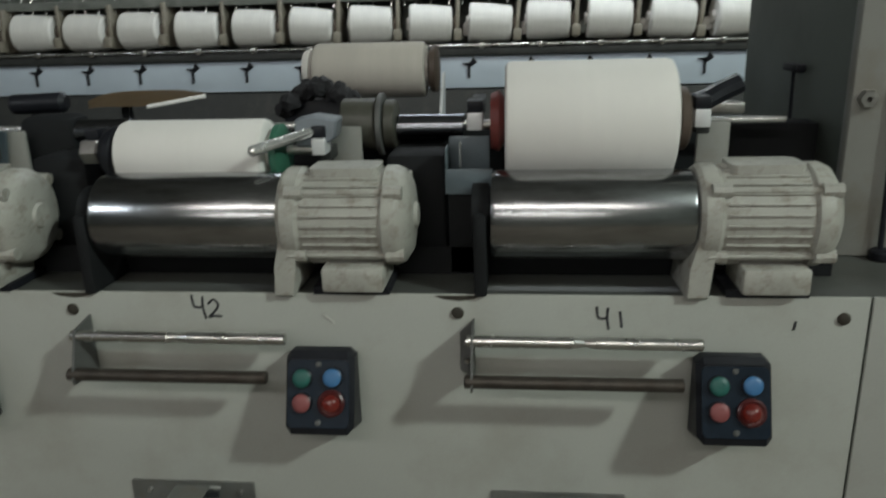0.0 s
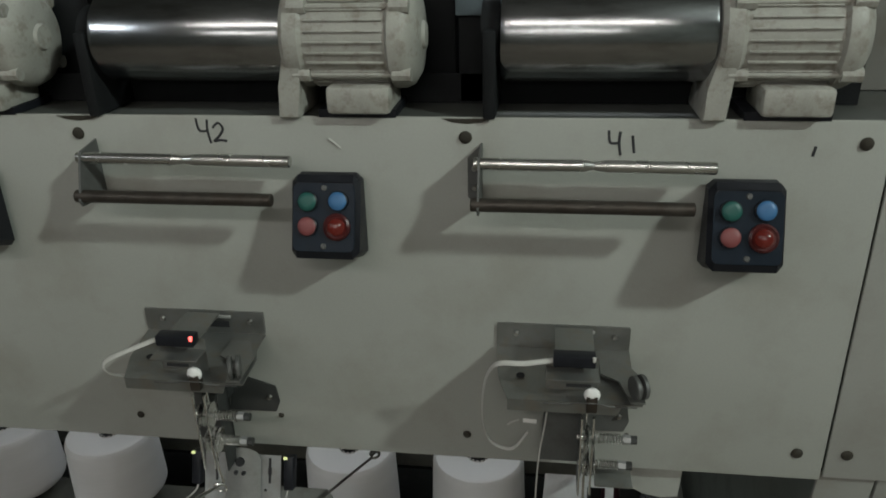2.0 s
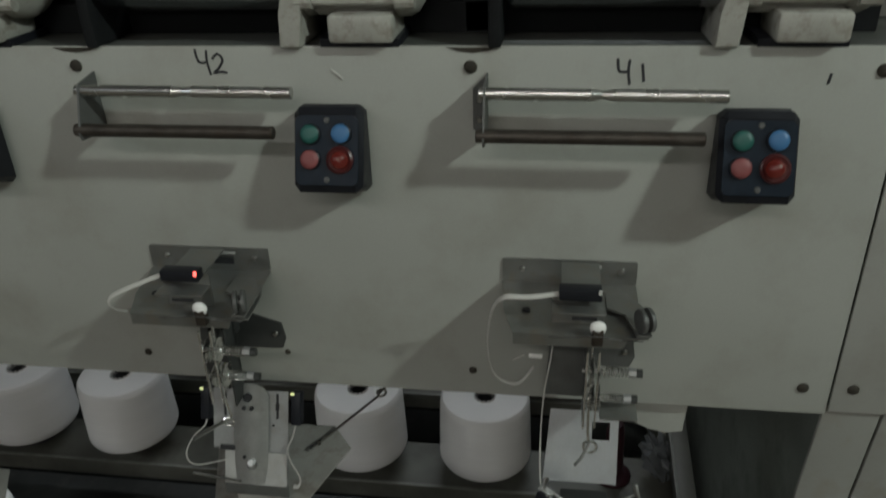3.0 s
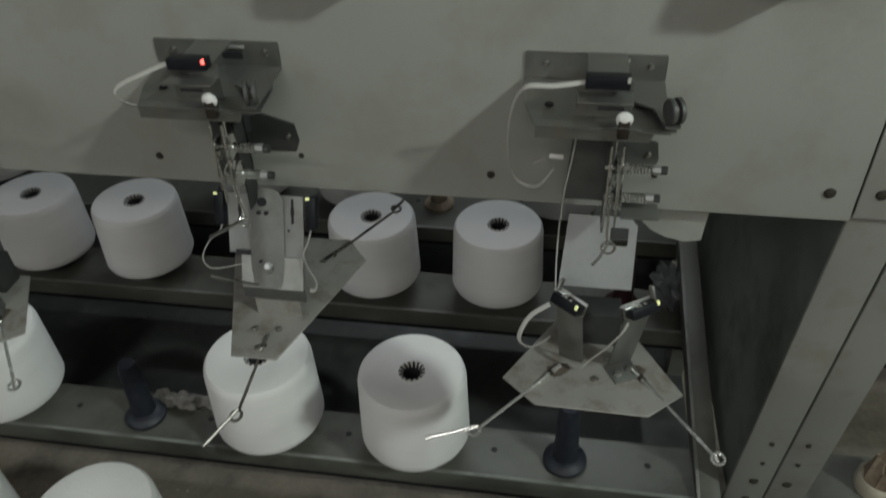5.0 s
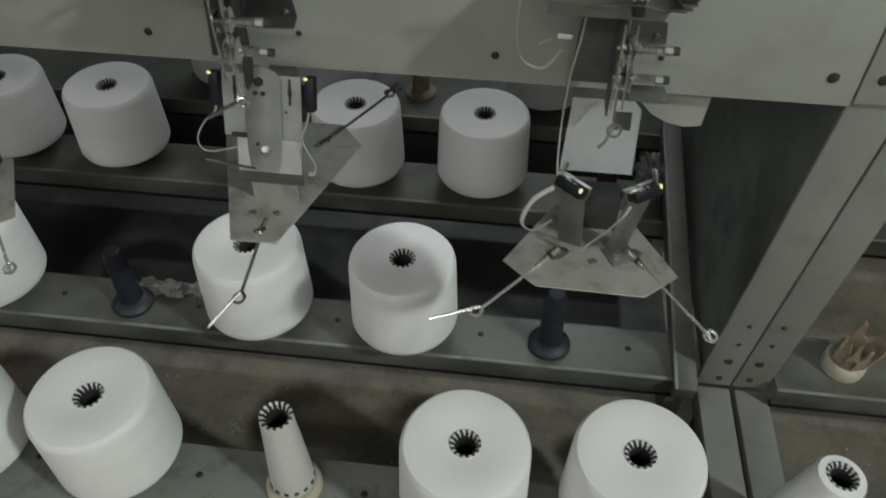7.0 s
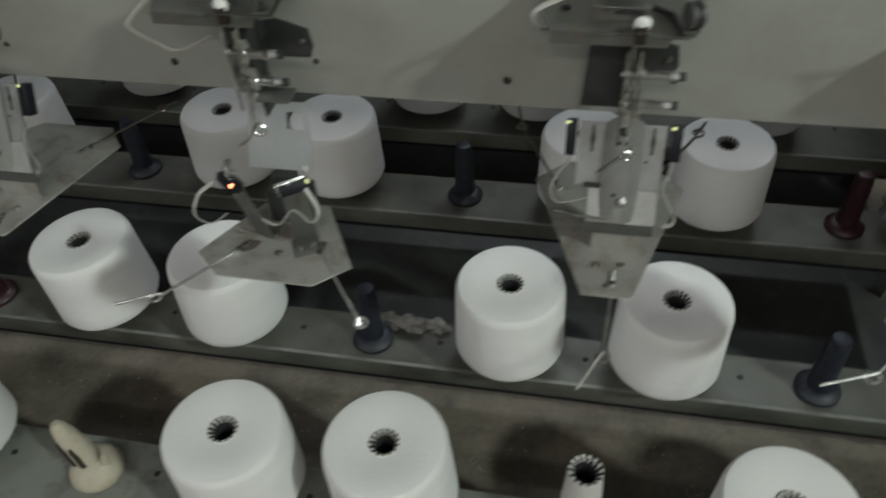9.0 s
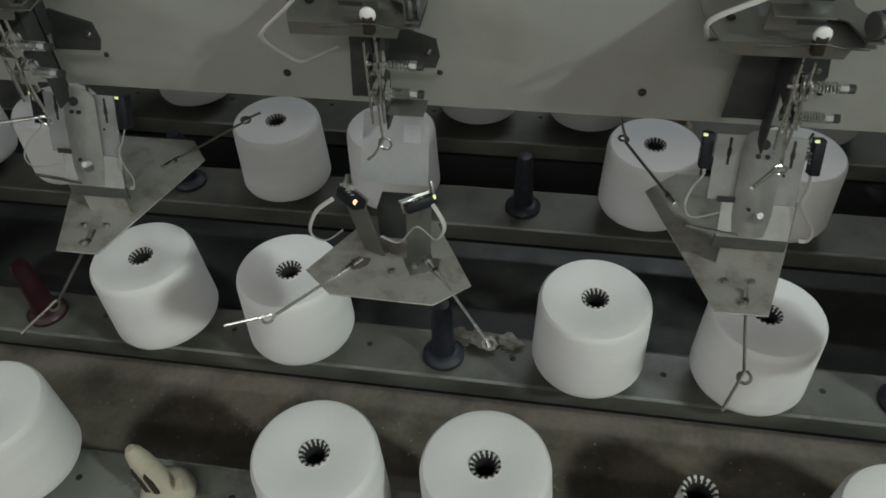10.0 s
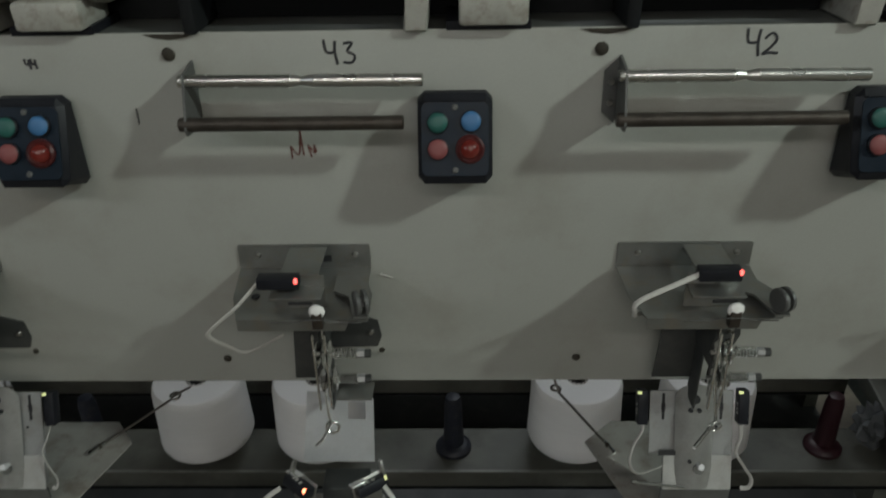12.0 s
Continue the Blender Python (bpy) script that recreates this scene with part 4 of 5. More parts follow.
            cols.append([bm.verts.new(back @ Vector((0.1275 + 0.0205 * u * w, -0.0056 - 0.006 * (1 - u * u), v))) for v, w in ((-0.102, 0.8), (-0.08, 0.97), (-0.05, 1.0), (-0.02, 1.0), (head, 1.0))])
        for ca, cb in zip(cols, cols[1:]):
            for q in range(4):
                bm.faces.new((ca[q], cb[q], cb[q + 1], ca[q + 1]))
        bmesh.ops.solidify(bm, geom=bm.faces[:], thickness=0.0014)
        part("sensor_plate", bm, ZINC_PALE, t, "bowed pale zinc sensor plate")
        for hx, hz, hr in ((0.126, 0.0, 0.0052), (0.1215, -0.0125, 0.0025), (0.1305, -0.0125, 0.0025), (0.122, -0.07, 0.002)):
            u = (hx - 0.1275) / 0.0205
            part("hole", lathe(B(), [(0, 0.0026), (hr, 0.0026), (hr, 0)], 14, back @ pose(hx, -0.0056 - 0.006 * (1 - u * u), hz, 90)), INK, t)
        part("slot", box(B(), 0.156, 0.1588, -0.0024, -0.0016, -0.026, 0.003, 0, back), INK, t)
        part("slot", box(B(), 0.1552, 0.1596, -0.0024, -0.0016, -0.016, -0.008, 0, back), INK, t)
        part("slot", box(B(), 0.0935, 0.0963, -0.0024, -0.0016, -0.026, 0.003, 0, back), INK, t)
        part("slot", box(B(), 0.0927, 0.0971, -0.0024, -0.0016, -0.016, -0.008, 0, back), INK, t)
        part("hole", lathe(B(), [(0, 0.0006), (0.0016, 0.0006), (0.0016, 0)], 10, back @ pose(0.1525, -0.0019, -0.034, 90)), INK, t)
        part("plate_screw", rod(B(), back @ Vector((0.1323, -0.011, -0.075)), back @ Vector((0.1323, -0.021, -0.073)), 0.0036, seg=8), ZINC_LIGHT, t)
        part("screw_washer", rod(B(), back @ Vector((0.1315, -0.011, -0.0785)), back @ Vector((0.1315, -0.0145, -0.0785)), 0.0058, seg=12), ZINC, t)
        part("stop_pin", rod(B(), back @ Vector((0.060, -0.012, -0.093)), back @ Vector((0.118, -0.010, -0.100)), 0.0019, seg=8), SPRING, t, "bright cross pin")
        outline = [(0.098, -0.13), (0.152, -0.13), (0.212, 0.058), (0.180, 0.098), (0.070, 0.098), (0.031, 0.060)]
        arms = [((0.132, -0.10, 0.594), (0.125, -0.196, 0.567), (0.101, -0.234, 0.56)), ((0.164, 0.045, 0.597), (0.233, 0.156, 0.604), (0.242, 0.172, 0.612)) if k == -1 else ((0.171, 0.035, 0.597), (0.247, 0.132, 0.604), (0.262, 0.15, 0.606)), ((0.062, 0.036, 0.597), (0.004, 0.150, 0.60), (-0.003, 0.163, 0.625))]
        sensor("sensor", t, back @ pose(0.0775, 0.0, -0.012, 0, -90, 0), leds[1], [back @ Vector(p) for p in ((0.072, -0.002, -0.031), (0.0715, -0.006, -0.038), (0.061, -0.014, -0.05), (0.0555, -0.02, -0.068), (0.066, -0.018, -0.081), (0.0975, -0.004, -0.077))])
        sensor("sensor", t, back @ pose(0.186, 0.0, -0.012, 0, -90, 0), leds[2], [back @ Vector(p) for p in ((0.179, -0.002, -0.031), (0.177, -0.008, -0.045), (0.172, -0.01, -0.06), (0.180, -0.014, -0.075), (0.188, -0.014, -0.088), (0.1865, -0.012, -0.099), (0.179, -0.008, -0.102))])
    else:
        # sheet with a square window through it
        bm = B()
        oa, ob, oc, od, oe = [bm.verts.new((u, v, 0)) for u, v in ((0.080, -0.075), (0.159, -0.075), (0.159, -0.003), (0.151, 0.006), (0.086, 0.006))]
        ia, ib, ic, ie = [bm.verts.new((u, v, 0)) for u, v in ((0.131, -0.026), (0.150, -0.026), (0.150, -0.006), (0.131, -0.006))]
        for ring in ((oa, ob, ib, ia), (ob, oc, ic, ib), (oc, od, ic), (od, oe, ie, ic), (oe, oa, ia, ie)):
            bm.faces.new(ring)
        bmesh.ops.solidify(bm, geom=bm.faces[:], thickness=0.002)
        bmesh.ops.recalc_face_normals(bm, faces=bm.faces[:])
        bm.transform(back @ UPRIGHT)
        part("sensor_plate", bm, ZINC_LIGHT, t, "light zinc sensor plate")
        outline = [(0.027, -0.124), (0.064, -0.157), (0.18, -0.159), (0.218, -0.125), (0.162, -0.025), (0.082, -0.025)]
        arms = [((0.086, -0.106, 0.594), (0.004, -0.194, 0.581), (-0.044, -0.205, 0.576)), ((0.168, -0.100, 0.594), (0.246, -0.196, 0.579), (0.248, -0.201, 0.577))]
        for sx, turn, led, cab in ((0.088, -40, leds[1], [(0.072, -0.115, 0.694), (0.052, -0.12, 0.678), (0.043, -0.125, 0.652), (0.056, -0.12, 0.636), (0.075, -0.112, 0.646)]), (0.165, 35, leds[2], [(0.150, -0.124, 0.684), (0.145, -0.126, 0.672), (0.132, -0.122, 0.645), (0.119, -0.115, 0.620), (0.112, -0.108, 0.6)] if k == 0 else [(0.177, -0.112, 0.694), (0.19, -0.12, 0.672), (0.18, -0.121, 0.652), (0.16, -0.119, 0.667), (0.14, -0.121, 0.644), (0.12, -0.118, 0.648)])):
            mm = pose(sx, -0.113, 0.688, -25, 0, turn)
            sensor("sensor", t, mm, led, cab, True, 0.0165)
            side = 1 if turn > 0 else -1
            foot = Vector((0.126 + side * 0.026, -0.088, 0.5915))
            head = mm @ Vector((0, 0.006, 0.002))
            bm = box(B(), -0.014, 0.014, -0.001, 0.001, 0.0, (head - foot).length, 0.0004, along(foot, head)[0])
            if side > 0:
                box(bm, -0.018, 0.014, -0.026, 0.002, -0.0016, 0.0002, 0.0004, pose(*foot, 0, 0, 28))
                for bx, by in ((-0.010, -0.015), (0.006, -0.013)):
                    part("bolt", lathe(B(), [(0, 0.004), (0.003, 0.004), (0.0046, 0.002), (0.0046, 0)], 6, pose(*foot, 0, 0, 28) @ pose(bx, by, 0.0002)), STEEL, t)
            part("sensor_tab", bm, ZINC, t)
            part("sensor_frame", box(B(), -0.018, 0.018, 0.0072, 0.0086, -0.002, 0.0135, 0.0004, mm), STEEL, t)
            part("sensor_spur", box(B(), -0.0195 if side < 0 else 0.0165, -0.0165 if side < 0 else 0.0195, 0.002, 0.008, 0.004, 0.024, 0.0006, mm), STEEL, t)
            part("sensor_clip", box(B(), -0.02, -0.004, -0.002, 0.0095, 0.0112, 0.0135, 0.0005, mm), WIRE, t)
    part("fan_plate", plate(B(), outline, 0.002, Matrix.Translation((0, 0, 0.588)), 0.0006), ZINC_FAN, t, "stained zinc guide plate")
    if kind == "A":
        part("fan_bend", box(B(), 0.10, 0.152, -0.062, -0.03, 0.59, 0.636, 0.002), DARK, t, "dark bent foot of the plate")
    else:
        bm = box(B(), 0.094, 0.170, -0.060, -0.057, 0.617, 0.634, 0.0005)
        part("fan_bend", bm, SLATE, t, "dark bent foot of the plate")
        part("foot_web", box(B(), 0.105, 0.160, -0.0568, -0.0550, 0.5902, 0.630), ZINC_FAN, t)
    for ab, ar, at in arms:
        part("guide_wire", ring_wire(B(), ab, ar, at), WIRE if kind == "A" else WIRE_DARK, t, "wire arm with a turned eye")
        d = (Vector(ar) - Vector(ab)).normalized()
        part("wire_sleeve", rod(B(), Vector(ab) - d * 0.004, Vector(ab) + d * 0.018, 0.0026, seg=8), SPRING, t)
        part("sleeve_ring", rod(B(), Vector(ab) + d * 0.009, Vector(ab) + d * 0.013, 0.0031, seg=8), RUST, t)
        grime = [(0.013 * (1 + 0.5 * noise.noise((a * 2.1, ab[0] * 90, x0))) * math.cos(a), 0.009 * (1 + 0.6 * noise.noise((a * 1.7, 5, ab[0] * 70))) * math.sin(a)) for a in (j * math.pi / 9 for j in range(18))]
        if kind == "A":
            part("grime", plate(B(), grime, 0.0003, pose(ab[0], ab[1], 0.5901, 0, 0, 35)), GRIME, t, "brown grime round the wire foot")
    for bx, by in ((0.112, -0.085), (0.140, -0.083), (0.126, -0.115)):
        part("bolt", lathe(B(), [(0, 0.004), (0.003, 0.004), (0.0042, 0.002), (0.0042, 0)], 6, Matrix.Translation((bx, by, 0.590))), STEEL, t)
    return t


LEDS = {0: (LED_OFF, LED_YELLOW, LED_YELLOW), -1: (LED_RED, LED_YELLOW, LED_YELLOW), -2: (LED_RED, LED_AMBER, LED_YELLOW), -3: (LED_RED, LED_YELLOW, LED_YELLOW), -4: (LED_RED, LED_YELLOW, LED_YELLOW)}
for k in STATIONS:
    rod_holder(k)
    button_box(k)
    tensioner(k, "A" if k % 2 == 0 else "B", LEDS[k])

# ---- creel ----
# middle line, deck height and tube-top height of each row
ROWS = {"F": (-0.196, 0.138, 0.314), "M": (0.107, 0.150, 0.331), "B": (0.490, 0.165, 0.345), "R": (0.792, 0.172, 0.350)}


def shelf(name, y0, y1, z, x0=-2.4, x1=0.365, paint=None, hole_y=0.45, hole_x=0.0):
    paint = paint or SHELF
    t = thing(name, "grey-green painted steel creel shelf stained with oil", "creel shelf", "creel shelves")
    part("deck", box(B(), x0, x1, y0, y1, z - 0.003, z), paint, t)
    part("front_lip", box(B(), x0, x1, y0 - 0.003, y0, z - 0.038, z + 0.0005, 0.001), paint, t)
    part("worn_lit_edge", box(B(), x0, x1, y0 - 0.0036, y0 + 0.003, z - 0.001, z + 0.0011, 0.0008), EDGE, t, "worn paint and a pale highlight along the edge")
    # black strip paints the shaded gap below the lip
    part("lip_gap_shade", box(B(), x0, x1, y0 - 0.002, y0 + 0.006, z - 0.047, z - 0.0382), DEEP, t, "black strip standing for the dark gap under the lip")
    part("back_lip", box(B(), x0, x1, y1, y1 + 0.003, z - 0.035, z + 0.0005, 0.001), paint, t)
    for lx in (x0 + 0.02 if x0 < 0 else x0 + 0.5, x1 - 0.02 if x0 < 0 else x1 - 0.3):
        part("leg", box(B(), lx - 0.015, lx + 0.015, (y0 + y1) / 2 - 0.03, (y0 + y1) / 2 + 0.03, 0.0, z - 0.003), paint, t)
    x = math.ceil((x0 + 0.03) / 0.2533) * 0.2533 + hole_x
    while x < x1:
        part("screw_hole", lathe(B(), [(0, 0.0006), (0.0045, 0.0006), (0.0055, 0)], 10, Matrix.Translation((x, y0 + (y1 - y0) * hole_y, z))), INK, t)
        x += 0.2533
    return t


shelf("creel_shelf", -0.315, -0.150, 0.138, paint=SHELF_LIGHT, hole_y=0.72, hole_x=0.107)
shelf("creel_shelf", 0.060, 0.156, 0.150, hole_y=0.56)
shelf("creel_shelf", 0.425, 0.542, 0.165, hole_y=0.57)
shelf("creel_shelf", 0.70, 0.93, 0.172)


def tube_top(bm, z, r, m):
    """Striped rim of a printed paper tube, sinking into a dark bore."""
    lathe(bm, [(r, z - 0.004), (r, z), (r * 0.94, z + 0.0014), (r * 0.78, z - 0.001), (r * 0.66, z - 0.006), (r * 0.62, z - 0.05), (0, z - 0.05)], 60, m, mats=lambda j, k: 1 if j >= 4 or (j >= 1 and k % 4 > 1) or (j == 3 and k % 4 > 0) else 0)


def cone(row, x, tx=0.0, ty=0.0, scale=1.0, dy=0.0):
    y, zs, zt = ROWS[row]
    y += dy
    t = thing("yarn_cone", "full white yarn cone on a creel peg", "yarn cone", "yarn cones on the creel", (x, y, zs, tx, ty, 0))
    h = zt - zs
    zb, ztop = h - 0.141, h + 0.001
    rb, rt = 0.091 * scale, 0.086 * scale
    part("yarn", lathe(B(), [(0.03, zb), (rb - 0.010, zb), (rb - 0.003, zb + 0.003), (rb, zb + 0.010), (rb - 0.0002, zb + 0.02), ((rb + rt) / 2 + 0.0006, zb + 0.07), (rt + 0.001, ztop - 0.012), (rt - 0.0006, ztop - 0.004), (rt - 0.0045, ztop + 0.0015), (rt - 0.012, ztop + 0.003), (rt - 0.035, ztop + 0.0018), (0.0195, ztop - 0.002)], 64), YARN, t)
    bm = B()
    tube_top(bm, h + 0.001, 0.021, Matrix())
    part("paper_tube", bm, [PAPER, INK], t, "printed paper tube end")
    part("peg_foot", lathe(B(), [(0, 0), (0.036, 0), (0.036, 0.006), (0.028, 0.014), (0.03, zb - 0.004), (0.034, zb + 0.002), (0, zb + 0.002)], 24), NAVY, t)
    return t


def peg(row, x, mat=NAVY, label="bare navy plastic creel peg on the shelf"):
    y, zs, zt = ROWS[row]
    t = thing("creel_peg", label, "creel peg", "creel pegs", (x, y, zs))
    part("base", lathe(B(), [(0, 0), (0.036, 0), (0.036, 0.007), (0.031, 0.013), (0.022, 0.018), (0, 0.018)], 28), mat, t)
    part("stem", lathe(B(), [(0, 0.016), (0.021, 0.016), (0.019, 0.055), (0.0175, 0.115), (0.0135, 0.134), (0, 0.138)], 24), mat, t)
    return t


for x, ty in ((-0.131, 0), (-0.384, 0), (-0.874, 0), (-1.122, -3), (-1.64, 0), (-1.89, 0)):
    cone("M", x, 0, ty, 0.985 if x == -0.131 else 1.0)
peg("M", 0.118)
peg("M", -0.626)
peg("M", -1.38, MAROON, "bare maroon plastic creel peg on the shelf")
for x in (-0.032, -0.283, -0.785, -1.018, -1.5, -1.75):
    cone("B", x)
peg("B", -0.522)
peg("B", 0.22, MAROON, "bare maroon plastic creel peg on the shelf")
for x in (0.085, -0.40, -0.65, -1.34):
    cone("R", x)
peg("R", -0.2, TORN, "bare brown plastic creel peg on the shelf")
peg("B", -1.25)
for x, ty, dy in ((0.226, 0, 0.012), (0.0, 0, 0.0), (-0.513, -2, 0.010), (-0.746, 0, -0.004), (-1.24, 0, 0), (-1.5, 0, 0)):
    cone("F", x, 0, ty, 1.0, dy)

# bare tube on its peg
bt = thing("bare_tube", "empty printed paper tube standing on its peg", "paper tube", at=(-0.252, -0.194, 0.138))
bm = lathe(B(), [(0.032, 0.018), (0.0325, 0.026), (0.0225, 0.189)], 28)
part("tube", bm, PAPER, bt)
bm = B()
tube_top(bm, 0.191, 0.0225, Matrix())
part("rim", bm, [PAPER, INK], bt, "black striped rim")
bm = B()
for j in range(14):
    a = 2 * math.pi * j / 14
    box(bm, -0.0032, 0.0032, -0.0332, -0.0305, 0.027, 0.033, 0, Matrix.Rotation(a, 4, "Z"))
part("printed_band", bm, INK, bt)
part("peg_foot", lathe(B(), [(0, 0), (0.042, 0), (0.042, 0.006), (0.036, 0.014), (0, 0.014)], 28), CREAM, bt)

# broken plastic peg
bp = thing("broken_peg", "broken cream plastic peg with splintered sides", "creel peg", at=(-1.003, -0.205, 0.138))
part("base", lathe(B(), [(0, 0), (0.040, 0), (0.042, 0.006), (0.041, 0.014), (0.033, 0.026), (0.02, 0.034), (0, 0.036)], 32), CREAM, bp)
stub = pose(-0.004, 0.002, 0.022, -2, -13, 0)
bm = lathe(B(), [(0.0, 0.0), (0.021, 0.0), (0.0195, 0.03), (0.0165, 0.07), (0.0125, 0.092), (0.007, 0.102), (0, 0.104)], 24, stub)
part("stub", bm, CREAM, bp, "leaning split peg stub")
for dx, z0, z1 in ((-0.007, 0.018, 0.074), (0.0065, 0.014, 0.060)):
    part("split", plate(B(), [(dx - 0.0042, z0), (dx + 0.0042, z0), (dx + 0.0046, (z0 + z1) / 2), (dx + 0.0018, z1), (dx - 0.003, z1 - 0.008)], 0.006, stub @ pose(0, -0.0158, 0, -3) @ UPRIGHT), RUST, bp, "dark split")
part("splinter", plate(B(), [(-0.007, 0.012), (0.007, 0.012), (0.005, 0.045), (0.001, 0.062), (-0.004, 0.05)], 0.003, pose(0.02, -0.004, 0.012, 4, 14, 30) @ UPRIGHT), CREAM, bp)

# ---- end frame ----
end_posts = thing("bay_post", "slanting grey painted double post at the end of the bay", "machine frame")
lean = pose(0, 0.0, 0.75, 7.2)
for xa, xb in ((0.372, 0.4295), (0.4325, 0.489)):
    bm = box(B(), xa, xb, 0.004, 0.010, -0.642, -0.005, 0.0015, lean)
    box(bm, xa + 0.012, xa + 0.018, 0.0102, 0.044, -0.642, -0.02, 0.001, lean)
    part("post", bm, PAINT_POST, end_posts)
for px, pz, r in ((0.405, -0.453, 0.0042), (0.454, -0.448, 0.0042), (0.405, -0.507, 0.0038), (0.454, -0.502, 0.0042), (0.405, -0.562, 0.0075), (0.454, -0.562, 0.0075), (0.405, -0.617, 0.006), (0.454, -0.615, 0.006)):
    part("bolt", lathe(B(), [(0, 0.003), (r * 0.6, 0.003), (r, 0)], 10, lean @ pose(px, 0.0038, pz, 90)), RUST, end_posts)
for xa, xb in ((0.377, 0.431), (0.440, 0.494)):
    part("foot_bar", box(B(), xa, xb, -0.5, 0.085, 0.06, 0.104, 0.002), PAINT_POST, end_posts)
    part("foot", box(B(), xa + 0.004, xb - 0.004, -0.46, 0.06, 0.0, 0.06), DARK, end_posts)

# stretch behind y 0.585 is added to block the lit floor beyond
solid("end_plate", plate(B(), [(0.018, 1.115), (0.018, 0.742), (0.094, 0.14), (1.12, 0.14), (1.12, 1.115)], 0.004, Matrix.Translation((0.377, 0, 0)) @ ALONG_X), GREEN, "dark green sheet closing the machine end, with an added rear stretch", "machine panel")
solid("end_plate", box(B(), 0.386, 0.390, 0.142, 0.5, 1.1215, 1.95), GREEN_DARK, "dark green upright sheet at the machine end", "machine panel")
hs = thing("end_housing", "grey painted gear housing at the machine end", "machine housing")
part("front", box(B(), 0.384, 0.9, 0.125, 0.142, 1.1215, 1.95, 0.002), PAINT_POST, hs)
part("nut", lathe(B(), [(0.003, 0.008), (0.0085, 0.008), (0.0095, 0.006), (0.0095, 0)], 6, pose(0.3975, 0.125, 1.2835, 90)), STEEL, hs)
bm = box(B(), 0.374, 0.386, 0.260, 0.308, 1.299, 1.308, 0.002)
rod(bm, (0.380, 0.283, 1.30), (0.380, 0.279, 1.215), 0.0022, seg=6)
part("hook", bm, BLACK, hs, "black hook with a hanging cord")
bm = rod(B(), (0.424, 0.121, 1.30), (0.428, 0.118, 1.128), 0.0028, seg=8)
rod(bm, (0.428, 0.115, 1.1215), (0.428, 0.115, 1.132), 0.012, seg=14, bev=0.002)
part("drain_pipe", bm, BLACK, hs, "thin black pipe down the housing")
rp = thing("side_panel", "grey-beige sheet panel of the next machine bay", "machine panel")
part("sheet", box(B(), 0.374, 1.5, 0.0, 0.004, 0.742, 1.1225, 0.001), PAINT, rp)
part("screw", lathe(B(), [(0, 0.0028), (0.003, 0.0028), (0.0055, 0.0014), (0.0062, 0)], 14, pose(0.393, -0.0002, 0.772, 90)), RUST, rp, "rusty round screw head")
bm = B()
bmesh.ops.create_icosphere(bm, subdivisions=3, radius=0.034)
for v in bm.verts:
    q = 0.75 + 0.75 * noise.noise(v.co * 60)
    tall = 0.055 + v.co.z * 1.9 * q
    v.co = Vector((v.co.x * q * 1.05 - 0.28 * (tall - 0.055), v.co.y * q * 0.8, max(0.0005, tall)))
bmesh.ops.translate(bm, verts=bm.verts, vec=(0.306, 0.495, 0.1652))
me = finish("plastic_wrap", bm, POLY)
for f in me.polygons:
    f.use_smooth = False
tagged(new("plastic_wrap", me), "tall crumpled clear plastic wrap standing on the creel shelf", "plastic wrap")
shelf("creel_shelf", 0.060, 0.175, 0.150, 0.492, 1.6)
shelf("creel_shelf", 0.425, 0.542, 0.165, 0.492, 1.6)
shelf("creel_shelf", -0.315, -0.150, 0.138, 0.505, 1.6)
bp2 = thing("broken_peg", "broken cream plastic peg with torn upright shards", "creel peg", at=(0.608, 0.121, 0.150))
part("base", lathe(B(), [(0, 0), (0.034, 0), (0.035, 0.008), (0.034, 0.022), (0.030, 0.027), (0.022, 0.022), (0.012, 0.012), (0, 0.012)], 32), CREAM, bp2)
for j, (ang, tall, wide, tilt) in enumerate(((20, 0.070, 0.014, 8), (62, 0.118, 0.013, 16), (100, 0.105, 0.012, 20), (150, 0.075, 0.013, 6), (205, 0.045, 0.014, -6), (255, 0.052, 0.012, -8), (310, 0.066, 0.014, -2), (345, 0.080, 0.010, 4))):
    part("shard", plate(B(), [(-wide, 0.0), (wide, 0.0), (wide * 0.9, tall * 0.5), (wide * 0.35, tall * 0.72), (wide * 0.2, tall), (-wide * 0.3, tall * 0.93), (-wide * 0.5, tall * 0.6), (-wide * 0.95, tall * 0.55)], 0.0035, pose(0, 0, 0.014, 0, 0, ang) @ pose(0, -0.022, 0, tilt) @ UPRIGHT, 0.0006), TORN, bp2, "torn brown-stained shard")
st = thing("spent_cone", "nearly empty white cone with a thin layer of yarn", "yarn cone", at=(0.456, -0.192, 0.119, 0, 4, 0))
part("yarn", lathe(B(), [(0.03, 0.06), (0.047, 0.06), (0.049, 0.07), (0.0315, 0.205), (0.0295, 0.210), (0.019, 0.211)], 40), YARN, st)
bm = B()
tube_top(bm, 0.2115, 0.0205, Matrix())
part("paper_tube", bm, [PAPER, INK], st, "printed paper tube end")
part("peg_foot", lathe(B(), [(0, -0.015), (0.036, -0.015), (0.036, -0.006), (0.03, 0.062), (0, 0.062)], 24), NAVY, st)
rail = thing("creel_rail", "dark painted creel side rail", "machine frame")
rm = pose(0, 0, 0.13, 12)
part("bar", box(B(), 0.325, 0.36, 0.04, 0.62, -0.02, 0.02, 0.002, rm), SHELF, rail)
part("worn_lit_edge", box(B(), 0.3235, 0.329, 0.04, 0.62, 0.0165, 0.0215, 0.001, rm), EDGE, rail, "worn paint and a pale highlight along the edge")
# dark tray covers the brown floor behind the middle shelf
tray = thing("dark_floor_tray", "dark rimmed tray on the floor under the creel", "drip tray")
